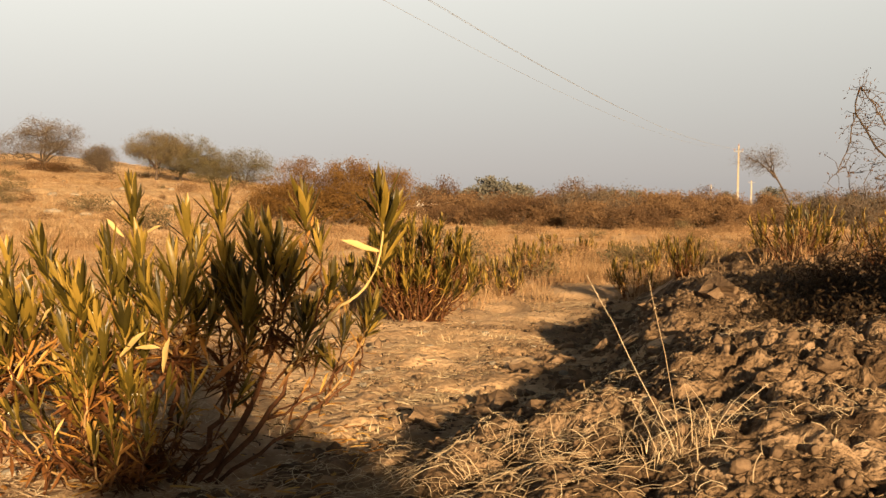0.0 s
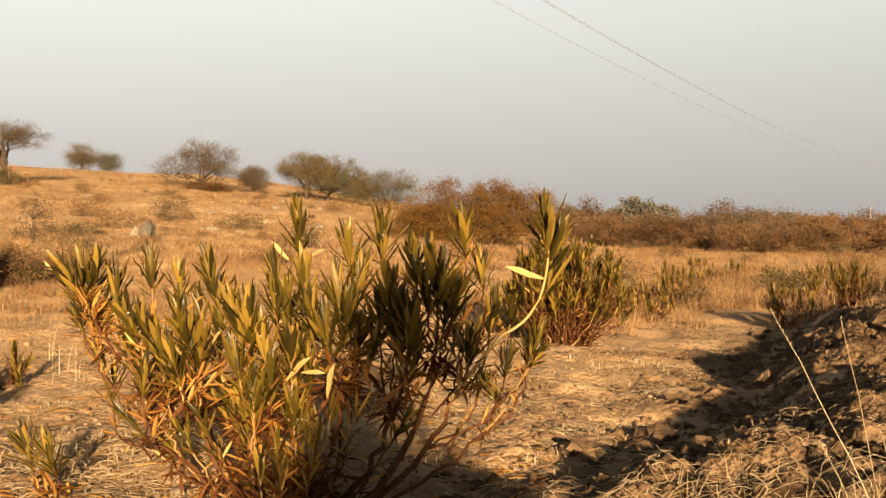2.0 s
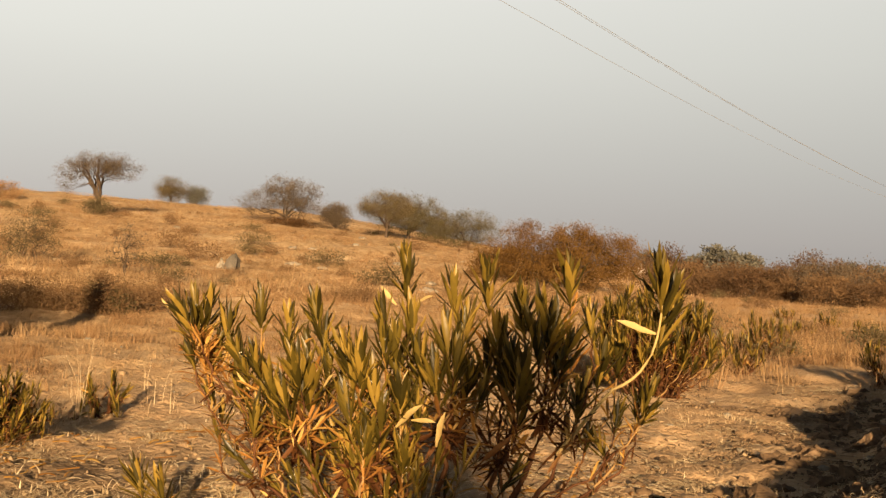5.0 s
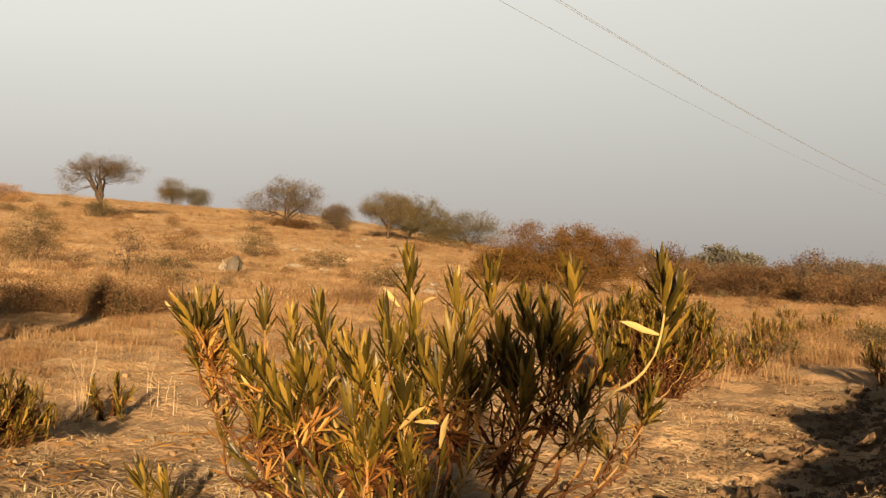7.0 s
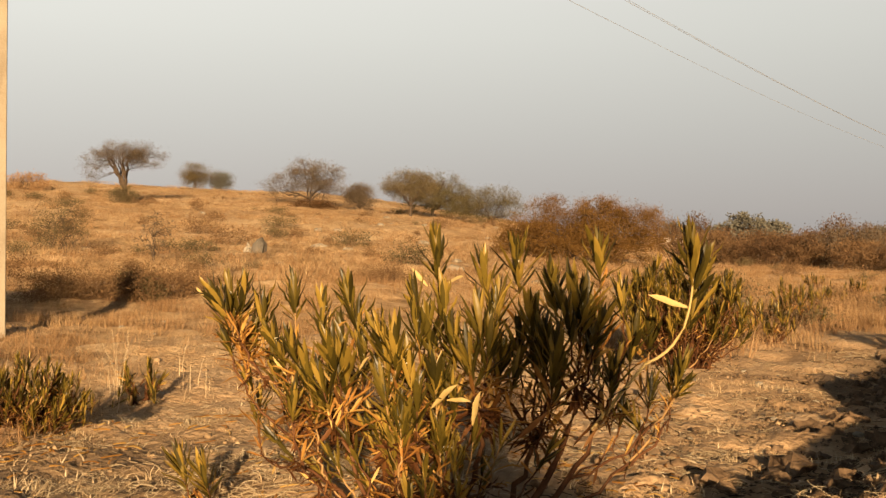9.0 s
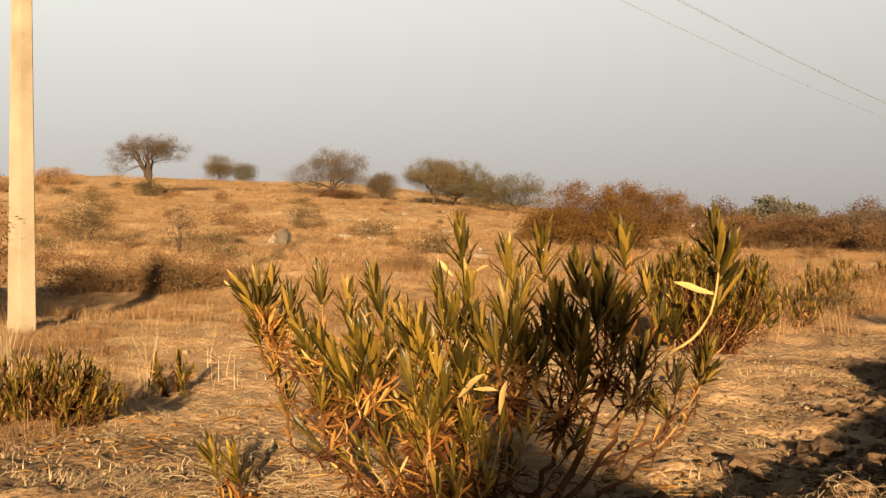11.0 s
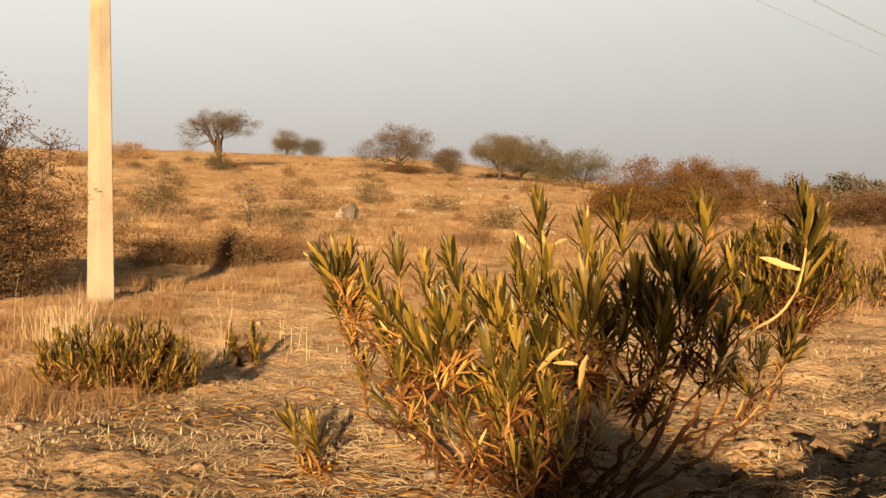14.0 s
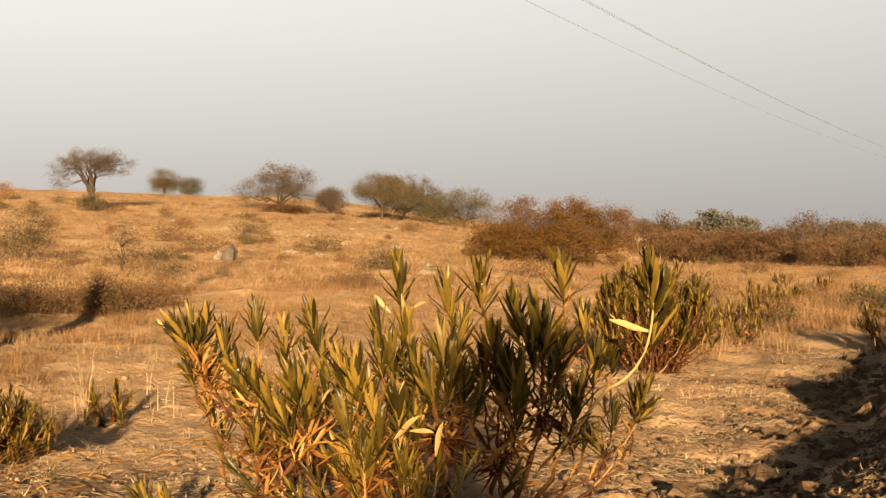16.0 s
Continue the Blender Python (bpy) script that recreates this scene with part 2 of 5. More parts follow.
def child(name, me, parent, label=""):
    ob = new(name, me)
    ob.parent = parent
    return tagged(ob, label)


def thing(name, label, category, m, group="", kind=""):
    ob = new(name)
    ob.empty_display_size = 0.1
    ob.matrix_world = m
    return tagged(ob, label, category, group, kind)


LAT = np.random.RandomState(5).rand(256, 256)


def vnoise(x, y):
    """Smooth value noise, about 0 to 1, of arrays."""
    xi, yi = np.floor(x).astype(int), np.floor(y).astype(int)
    fx, fy = x - xi, y - yi
    fx, fy = fx * fx * (3 - 2 * fx), fy * fy * (3 - 2 * fy)
    a, b = LAT[xi % 256, yi % 256], LAT[(xi + 1) % 256, yi % 256]
    c, d = LAT[xi % 256, (yi + 1) % 256], LAT[(xi + 1) % 256, (yi + 1) % 256]
    return (a * (1 - fx) + b * fx) * (1 - fy) + (c * (1 - fx) + d * fx) * fy


def fnoise(x, y, octaves=4):
    """Fractal noise, about -1 to 1."""
    out, amp = 0.0, 1.0
    for k in range(octaves):
        out = out + amp * (vnoise(x * 2 ** k + 17.3 * k, y * 2 ** k + 9.1 * k) - 0.5)
        amp *= 0.5
    return out


def clumps(x, y, cell):
    """Rounded lumps with dark cracks between them: 1 in a lump's middle, 0 in a crack."""
    u, v = x / cell, y / cell
    iu, iv = np.floor(u).astype(int), np.floor(v).astype(int)
    d1 = np.full(np.shape(u), 9.0)
    d2 = np.full(np.shape(u), 9.0)
    for du in (-1, 0, 1):
        for dv in (-1, 0, 1):
            cu, cv = iu + du, iv + dv
            px, py = cu + LAT[cu % 256, cv % 256], cv + LAT[(cu + 91) % 256, (cv + 37) % 256]
            d = np.hypot(px - u, py - v)
            d2 = np.minimum(np.maximum(d, d1), d2)
            d1 = np.minimum(d, d1)
    return np.clip((d2 - d1) * 2.2, 0, 1)


# ---- the lie of the land ----
EYE = (0.6, -0.75)


def smooth01(x):
    x = np.clip(x, 0, 1)
    return x * x * (3 - 2 * x)


def bank_side(x, y):
    """How far a place lies inside the bank's left foot."""
    return (x - 0.98 - (y - 3.0) * 0.235 - 0.15 * smooth01((y - 3.4) / 1.5)) * 0.97 + 0.68 * smooth01((3.0 - y) / 1.1)


def bank_height(x, y):
    """Height of the dug-out earth bank over the ground beside it."""
    s = bank_side(x, y)
    rise = np.clip(0.14 + 0.085 * (y - 1.5), 0.0, 0.60) * smooth01((y + 0.5) / 2.0) * smooth01((13.5 - y) / 3.0)
    shoulder = 0.55 * smooth01((y - 2.1) / 1.3)
    h = rise * (shoulder * smooth01((s + 0.05) / 0.75) + (1 - shoulder) * smooth01((s + 0.25) / 2.4)) * (1 - 0.3 * smooth01((s - 3) / 4))
    h = h + 0.20 * np.exp(-((x - 2.42) ** 2 + (y - 6.2) ** 2) / 0.30)
    h = h - 0.34 * np.exp(-((x - 3.75) ** 2 / 1.0 + (y - 5.5) ** 2 / 0.5)) + 0.06 * np.exp(-((x - 3.2) ** 2 / 0.8 + (y - 4.2) ** 2 / 0.5))
    return np.where(s > -0.6, h, 0.0)


def land(x, y):
    x, y = np.asarray(x, float), np.asarray(y, float)
    dx, dy = x - EYE[0], y - EYE[1]
    d = np.hypot(dx, dy)
    az = np.degrees(np.arctan2(dx, dy))
    left = np.interp(d, [0, 2.4, 3.6, 4.75, 5.25, 10, 17, 22, 30, 60, 400], [0.45, 0.51, 0.455, 0.44, 0.255, 0.28, 0.28, 0.24, 0.25, 0.25, 0.0])
    right = np.interp(d, [0, 2.8, 4.0, 5.6, 9.3, 20, 48, 75, 200, 800], [0.45, 0.42, 0.34, 0.20, 0.02, 0.0, 0.10, -0.85, -0.9, -0.9])
    k = smooth01((az + 22) / 20)
    z = left * (1 - k) + right * k
    g = np.interp(d, [22, 30, 45, 62, 70, 95, 130, 260, 700], [0, 0.35, 1.3, 2.6, 3.2, 4.9, 5.4, 4.5, 0])
    w = np.interp(az, [-180, -110, -70, -50, -28, -23, -17, -10, -6, -2, 1], [0, 0.6, 1.05, 1.1, 1.05, 1.0, 0.86, 0.6, 0.3, 0.06, 0])
    z = z + g * w
    z = z + 0.10 * fnoise(x * 0.35, y * 0.35, 3) * smooth01((d - 2) / 6) * (1 - smooth01((d - 300) / 300))
    z = z + 0.45 * fnoise(x * 0.09 + 7, y * 0.09, 3) * smooth01((d - 22) / 25) * (1 - smooth01((d - 300) / 300)) * np.clip(w, 0.1, 1)
    z = z + 0.16 * fnoise(x * 0.9, y * 0.9 + 5, 3) * smooth01((d - 9) / 8) * (1 - smooth01((d - 120) / 80)) * np.clip(w + 0.25, 0, 1)
    z = z + (0.045 + 0.03 * smooth01((d - 5) / 4)) * fnoise(x * 2.1, y * 2.1, 3) * (1 - smooth01((d - 45) / 40))
    return z + bank_height(x, y)


def gz(x, y):
    return float(land(np.array([x]), np.array([y]))[0])


def ground_sheet():
    az = np.radians(np.concatenate([np.arange(-180, -64, 2.0), np.arange(-64, 42, 0.32), np.arange(42, 180, 2.0)]))
    r = np.concatenate([[0.0, 0.4, 0.8], np.geomspace(1.2, 75, 430), np.geomspace(76, 4500, 80)])
    A, Rr = np.meshgrid(az, r)
    X, Y = EYE[0] + Rr * np.sin(A), EYE[1] + Rr * np.cos(A)
    Z = land(X, Y)
    near = (1 - smooth01((Rr - 10) / 8)) * (1 - smooth01((np.abs(np.degrees(A) + 11) - 52) / 10))
    Z = Z + near * ((0.020 + 0.018 * smooth01((np.degrees(A) + 12) / 8)) * fnoise(X * 9, Y * 9, 3) + 0.06 * np.maximum(0, fnoise(X * 5 + 3, Y * 5, 4)) * vnoise(X * 1.3, Y * 1.3) + 0.014 * fnoise(X * 30, Y * 30, 2))
    n, m = Rr.shape
    idx = np.arange(n * m).reshape(n, m)
    nxt = np.roll(idx, -1, axis=1)
    q = np.stack([idx[:-1], idx[1:], nxt[1:], nxt[:-1]], -1).reshape(-1, 4)
    me = mesh_of("ground", np.stack([X, Y, Z], -1).reshape(-1, 3), [q[:, ::-1]], M_GROUND, True)
    azd = np.degrees(A)
    edge = np.where(azd < -10, 5.2, 5.2 + 8 * smooth01((azd + 10) / 10))
    g = smooth01((Rr - edge + 3 * fnoise(X * 0.8, Y * 0.8, 4)) / 5) * (1 - 0.65 * smooth01((azd + 8) / 8))
    me.attributes.new("grassy", "FLOAT", "POINT").data.foreach_set("value", np.clip(g, 0, 1).ravel().astype(np.float32))
    e = np.exp(-((X + 1.75) / 1.0) ** 2 - ((Y - 2.15) / 0.55) ** 2) + 0.7 * np.exp(-((X + 0.9) / 0.5) ** 2 - ((Y - 1.3) / 0.5) ** 2) + 0.8 * np.exp(-((X - 0.75) / 0.6) ** 2 - ((Y - 2.3) / 0.9) ** 2) + 0.45 * np.exp(-((X + 1.0) / 0.9) ** 2 - ((Y - 3.0) / 0.8) ** 2)
    e = np.clip(e * (1.0 + 1.3 * fnoise(X * 3, Y * 3, 4)) * 1.15, 0, 0.9)
    me.attributes.new("earthy", "FLOAT", "POINT").data.foreach_set("value", e.ravel().astype(np.float32))
    return tagged(new("ground", me),
                  "dry sandy ground with sparse bleached grass", "ground", kind="structure")


def bank_top(x, y):
    """The cracked, lumpy surface of the bank; it dips under the ground at its edges."""
    s = bank_side(x, y)
    edge = smooth01((s + 0.35) / 0.5) * smooth01((y - 0.55 + 0.9 * fnoise(x * 0.9, y * 0.9 + 3.3, 3)) / 0.8) * smooth01((12.6 - y) / 1.5) * smooth01((6.2 - x) / 0.6)
    wx, wy = x + 0.10 * fnoise(x * 4, y * 4, 3), y + 0.10 * fnoise(x * 4 + 40, y * 4, 3)
    patch = vnoise(x * 1.1 + 3, y * 1.1)
    slabs = clumps(wx + 0.10 * fnoise(x * 7, y * 7, 3), wy + 0.10 * fnoise(x * 7 + 21, y * 7, 3), 0.42)
    rough = (0.075 * np.sqrt(slabs) * patch + 0.036 * np.sqrt(clumps(wx * 1.1 + 9, wy + 0.05 * fnoise(x * 13, y * 13, 2), 0.22)) * (0.15 + vnoise(x * 2.3, y * 2.3 + 8)) - 0.10 * np.exp(-slabs / 0.08) * patch
             + 0.014 * clumps(wx + 5, wy + 0.03 * fnoise(x * 20, y * 20, 2), 0.085) * (0.3 + vnoise(x * 3.1 + 5, y * 3.1)) + 0.10 * fnoise(x * 1.7, y * 1.7, 5) + 0.08 * fnoise(x * 6.5 + 3, y * 6.5, 4) + 0.055 * fnoise(x * 21, y * 21, 3))
    return land(x, y) - 0.06 + edge * (0.045 + 0.055 * smooth01((s - 0.35) / 0.8) * smooth01((x - 0.25) / 0.4) + rough * (0.35 + 0.65 * smooth01((y - 0.9) / 1.6)) * (0.55 + 0.45 * smooth01((s - 0.25) / 1.0))) - (1 - edge) * 0.12


def surf(x, y):
    """The top of whatever lies there: ground or bank."""
    x, y = np.asarray(x, float), np.asarray(y, float)
    inside = (x > -0.5) & (x < 6.2) & (y > 0.4) & (y < 12.6)
    return np.where(inside, np.maximum(land(x, y), bank_top(x, y)), land(x, y))


def sz(x, y):
    return float(surf(np.array([x]), np.array([y]))[0])


def bank_sheet():
    x = np.arange(-0.5, 6.2, 0.019)
    y = np.concatenate([np.arange(0.8, 4.2, 0.018), np.arange(4.2, 7, 0.028), np.arange(7, 12.6, 0.05)])
    X, Y = np.meshgrid(x, y)
    Z = bank_top(X, Y)
    n, m = X.shape
    idx = np.arange(n * m).reshape(n, m)
    q = np.stack([idx[:-1, :-1], idx[:-1, 1:], idx[1:, 1:], idx[1:, :-1]], -1).reshape(-1, 4)
    return tagged(new("earth_bank", mesh_of("earth_bank", np.stack([X, Y, Z], -1).reshape(-1, 3), [q], M_BANK, True)),
                  "heaped bank of cracked dry brown earth", "earth bank", kind="structure")


ground_sheet()
bank_sheet()


# ---- growing things ----
def tubes(lines, k=5):
    """One set of tapered tubes along polylines: (points, radii)."""
    V, F, base = [], [], 0
    ang = np.arange(k) * 2 * math.pi / k
    for pts, rad in lines:
        pts, rad = np.asarray(pts, float), np.asarray(rad, float)
        t = np.gradient(pts, axis=0)
        t /= np.linalg.norm(t, axis=1)[:, None] + 1e-9
        ref = np.where(np.abs(t[:, 2:3]) > 0.9, [[1.0, 0, 0]], [[0, 0, 1.0]])
        a = np.cross(t, ref)
        a /= np.linalg.norm(a, axis=1)[:, None] + 1e-9
        b = np.cross(t, a)
        ring = pts[:, None] + rad[:, None, None] * (a[:, None] * np.cos(ang)[:, None] + b[:, None] * np.sin(ang)[:, None])
        V.append(ring.reshape(-1, 3))
        n = len(pts)
        i = np.arange(n - 1)[:, None] * k + np.arange(k)
        j = np.arange(n - 1)[:, None] * k + (np.arange(k) + 1) % k
        F.append((np.stack([i, j, j + k, i + k], -1).reshape(-1, 4)) + base)
        base += n * k
    return np.concatenate(V), [np.concatenate(F)]


def bend(a, b, sag, n, rs, wob=0.05):
    """A crooked line from a to b."""
    a, b = np.asarray(a, float), np.asarray(b, float)
    s = np.linspace(0, 1, n)[:, None]
    p = a + (b - a) * s
    L = np.linalg.norm(b - a)
    p[:, 2] += (sag * L * np.sin(s[:, 0] * math.pi))
    p[1:-1] += rs.normal(0, wob * L / n ** 0.5, (n - 2, 3))
    return p


def flecks(centres, size, rs, long=1.6, up=0.0):
    """Small leaf-shaped quads at the centres, turned at random."""
    n = len(centres)
    d = rs.normal(size=(n, 3))
    d[:, 2] += up
    d /= np.linalg.norm(d, axis=1)[:, None]
    e = np.cross(d, rs.normal(size=(n, 3)))
    e /= np.linalg.norm(e, axis=1)[:, None] + 1e-9
    s = (size * rs.uniform(0.6, 1.4, n))[:, None]
    V = np.stack([centres - d * s * long, centres + e * s * 0.5, centres + d * s * long, centres - e * s * 0.5], 1).reshape(-1, 3)
    return V, [np.arange(4 * n).reshape(-1, 4)]


def in_blobs(blobs, n, rs, shell=0.5):
    """Points inside ellipsoids (x, y, z, rx, ry, rz), more of them towards the outside."""
    vol = np.array([b[3] * b[4] * b[5] for b in blobs])
    which = rs.choice(len(blobs), n, p=vol / vol.sum())
    B = np.array(blobs)[which]
    d = rs.normal(size=(n, 3))
    d /= np.linalg.norm(d, axis=1)[:, None]
    r = rs.uniform(0, 1, n) ** shell
    return B[:, :3] + d * r[:, None] * B[:, 3:]


def tree(name, label, category, x, y, blobs, leaf_mat, seed, fork=0.8, radius=0.09, limbs=5, twigs=120, leaves=5000,
         leaf=0.05, spread=0.22, lean=(0, 0), bark=None, group="", long=1.6, stems=1, up=0.0, twig_r=0.012):
    """A thorn tree or bush: trunk and crooked limbs as one part, the crown of many small leaves as another."""
    rs = np.random.RandomState(seed)
    root = thing(name, label, category, pose(x, y, sz(x, y) - 0.01), group)
    lines, nodes = [], []
    tops = in_blobs(blobs, limbs, rs, 0.8)
    for i in range(limbs):
        foot = np.array([0, 0, -0.08]) + (np.r_[rs.normal(0, 0.12 * stems, 2), 0] if stems > 1 else 0)
        mid = np.array([lean[0], lean[1], fork]) + rs.normal(0, 0.04, 3) if fork > 0 else foot + 0.02
        if i == 0 and stems == 1 and fork > 0:
            lines.append((bend(foot, mid, 0, 6, rs, 0.03), np.linspace(radius, radius * 0.7, 6)))
        start = mid if stems == 1 else foot
        p = bend(start, tops[i], rs.uniform(-0.02, 0.12), 9, rs, 0.08)
        lines.append((p, np.linspace(radius * 0.6, radius * 0.16, 9)))
        nodes.append(p[3:])
    nodes = np.concatenate(nodes)
    ends = in_blobs(blobs, twigs, rs, 0.4)
    for e in ends:
        s = nodes[np.argmin(np.linalg.norm(nodes - e, axis=1) + 0.6 * np.maximum(0, nodes[:, 2] - e[2]))]
        lines.append((bend(s, e, rs.uniform(-0.1, 0.1), 5, rs, 0.10), np.linspace(twig_r, twig_r * 0.35, 5)))
    v, f = tubes(lines[:-twigs], 6)
    v2, f2 = tubes(lines[-twigs:], 3)
    f = [f[0], f2[0] + len(v)]
    v = np.concatenate([v, v2])
    child("trunk", mesh_of("trunk", v, f, bark or M_BARK, True), root)
    pick = ends[rs.randint(0, twigs, leaves)]
    c = pick + rs.normal(0, spread, (leaves, 3)) * [1, 1, 0.7]
    v, f = flecks(c, leaf, rs, long, up)
    child("crown", mesh_of("crown", v, f, leaf_mat), root)
    return root


def blades(base, height, rs, mat, name, width=0.006, splay=0.5, segs=3):
    """Many grass blades: an array of feet (n, 3) and heights (n,)."""
    n = len(base)
    a = rs.uniform(0, 2 * math.pi, n)
    lean = rs.uniform(0.05, splay, n) * height
    dx, dy = np.cos(a), np.sin(a)
    wv = np.stack([-dy, dx, 0 * a], -1) * (width * rs.uniform(0.6, 1.4, n))[:, None]
    V = []
    for k in range(segs):
        s = k / segs
        p = base + np.stack([dx * lean * s * s, dy * lean * s * s, height * (s - 0.15 * s * s)], -1)
        V += [p - wv * (1 - 0.5 * s), p + wv * (1 - 0.5 * s)]
    V.append(base + np.stack([dx * lean, dy * lean, height * 0.85], -1))
    k = 2 * segs + 1
    V = np.stack(V, 1).reshape(-1, 3)
    o = (np.arange(n) * k)[:, None]
    quads = np.concatenate([o + np.array([2 * i, 2 * i + 1, 2 * i + 3, 2 * i + 2]) for i in range(segs - 1)]) if segs > 1 else []
    tris = o + np.array([k - 3, k - 2, k - 1])
    return mesh_of(name, V, [quads, tris], mat)


def scatter_polar(n, rs, d0, d1, a0, a1, power=1.0):
    """Points over a stretch of land given by distance and bearing."""
    u = rs.uniform(0, 1, n) ** power
    d = np.sqrt(d0 ** 2 + u * (d1 ** 2 - d0 ** 2))
    a = np.radians(rs.uniform(a0, a1, n))
    return EYE[0] + d * np.sin(a), EYE[1] + d * np.cos(a)


def grass(name, label, x, y, h, rs, mat, per=8, radius=0.06, width=0.006, splay=0.5, segs=3):
    """A stretch of tufts as one stuff object."""
    n = len(x)
    z = surf(x, y) - 0.02
    base = np.repeat(np.stack([x, y, z], -1), per, axis=0)
    base[:, :2] += rs.normal(0, radius, (n * per, 2))
    hh = np.repeat(h, per) * rs.uniform(0.5, 1.1, n * per)
    return tagged(new(name, blades(base, hh, rs, mat, name, width, splay, segs)), label, "grass", kind="stuff")


def leaf_mesh(name, mat, seed, curl=0.12, width=0.085):
    """A lance-shaped leaf, one unit long along x, folded along its midrib."""
    rs = np.random.RandomState(seed)
    s = np.linspace(0, 1, 6)
    w = width * np.sin(np.clip(s ** 1.25 * 0.93 + 0.06, 0, 1) * math.pi) ** 0.8
    w[-1] = 0.004
    z = curl * s * s * rs.uniform(-0.7, 1.1) + 0.02 * rs.normal(size=6)
    yb = 0.05 * rs.normal() * s * s
    fold = 0.45 * w
    V = np.concatenate([np.stack([s, yb - w, z + fold], -1), np.stack([s, yb, z], -1), np.stack([s, yb + w, z + fold], -1)])
    q = [[i, i + 1, i + 7, i + 6] for i in range(5)] + [[i + 6, i + 7, i + 13, i + 12] for i in range(5)]
    return mesh_of(name, V, [np.array(q)], mat, True)


LEAVES = [leaf_mesh("leaf", M_LEAF, s, 0.06 + 0.04 * s, 0.060 + 0.010 * (s % 3)) for s in range(5)]
DEADS = [leaf_mesh("dead_leaf", M_DEAD, 20 + s, 0.35, 0.060) for s in range(4)]
RUSTS = [leaf_mesh("rusty_leaf", M_RUST, 30 + s, 0.6, 0.07) for s in range(4)]


M_BLEACHED = material("bleached_leaf", [(0.2, (0.44, 0.31, 0.11)), (0.8, (0.62, 0.46, 0.20))], scale=6, fine=50, rough=0.6, bump=0.1, through_light=0.2)
PALES = leaf_mesh("pale_leaf", M_BLEACHED, 41, 0.2, 0.095)


def leaf_frame(p, d, facing, size):
    """A leaf's pose: foot p, pointing along d, its upper side towards facing."""
    d = d / (np.linalg.norm(d) + 1e-9)
    y = np.cross(facing, d)
    y /= np.linalg.norm(y) + 1e-9
    z = np.cross(d, y)
    m = np.eye(4)
    m[:3, 0], m[:3, 1], m[:3, 2], m[:3, 3] = d * size, y * size, z * size, p
    return m


def arc(a, b, c, d, n=12):
    """Points of a curve from a to d, drawn towards b and c."""
    s = np.linspace(0, 1, n)[:, None]
    return (1 - s) ** 3 * a + 3 * s * (1 - s) ** 2 * b + 3 * s * s * (1 - s) * c + s ** 3 * d


def shoot_lines(tip, rs, r0):
    """The stem of a shoot from the bush's foot to the tip, bowing outwards."""
    tip = np.asarray(tip, float)
    out = tip * [1, 1, 0]
    foot = np.r_[rs.normal(0, 0.05, 2) + out[:2] * 0.3, -0.06]
    p = arc(foot, out * 0.45 + [0, 0, tip[2] * 0.35], out * 0.98 + [0, 0, tip[2] * 0.62], tip)
    p[1:-1] += rs.normal(0, 0.008, (10, 3))
    return p, np.linspace(r0, 0.0035, 12)


def shoot_leaves(p, rs, n, length, reach=0.2, dead=6, rust=6):
    """Poses of a shoot's green, withered and rusty leaves; p is its stem line."""
    green, yellow, brown = [], [], []
    tip, D = p[-1], p[-1] - p[-3]
    D = D / np.linalg.norm(D) * 0.8 + np.array([0, 0, 0.3]) + rs.normal(0, 0.14, 3)
    D /= np.linalg.norm(D)
    X = np.cross(D, [0.3, 0.9, 0.1])
    X /= np.linalg.norm(X)
    Y = np.cross(D, X)
    for i in range(n):
        s = (i + 0.5) / n
        phi = i * 2.4 + rs.normal(0, 0.25)
        th = radians(5 + 33 * s ** 0.9 + rs.normal(0, 9))
        rad = X * math.cos(phi) + Y * math.sin(phi)
        d = D * math.cos(th) + rad * math.sin(th)
        green.append(leaf_frame(tip - D * reach * s * rs.uniform(0.85, 1.1), d, D * math.sin(th) - rad * math.cos(th), length * (0.6 + 0.5 * math.sin(math.pi * min(1, s * 0.8 + 0.15))) * rs.uniform(0.72, 1.2)))
    for group, count, lo, hi, dr, size in ((yellow, dead, 0.45, 0.92, (-0.4, 1.3), 0.85), (brown, rust, 0.06, 0.8, (-1.2, 0.5), 0.8)):
        for i in range(count):
            k = rs.uniform(lo, hi) * (len(p) - 1)
            a = int(k)
            q = p[a] + (p[min(a + 1, len(p) - 1)] - p[a]) * (k - a)
            phi = rs.uniform(0, 2 * math.pi)
            d = np.array([math.cos(phi), math.sin(phi), rs.uniform(*dr)])
            group.append(leaf_frame(q, d, np.array([0, 0, 1.0]) + rs.normal(0, 0.3, 3), length * size * rs.uniform(0.6, 1.2)))
    return green, yellow, brown


def joined(name, frames, shapes, mat, parent, rs, label=""):
    """Many leaves in one part."""
    if not frames:
        return None
    V, F, o = [], [], 0
    for m in frames:
        me = shapes[rs.randint(len(shapes))]
        co = np.empty(len(me.vertices) * 3, np.float32)
        me.vertices.foreach_get("co", co)
        V.append(co.reshape(-1, 3) @ m[:3, :3].T + m[:3, 3])
        F.append(LEAF_QUADS + o)
        o += len(me.vertices)
    return tagged(child(name, mesh_of(name, np.concatenate(V), [np.concatenate(F)], mat, True), parent, label), kind="stuff")


LEAF_QUADS = np.array([[i, i + 1, i + 7, i + 6] for i in range(5)] + [[i + 6, i + 7, i + 13, i + 12] for i in range(5)])


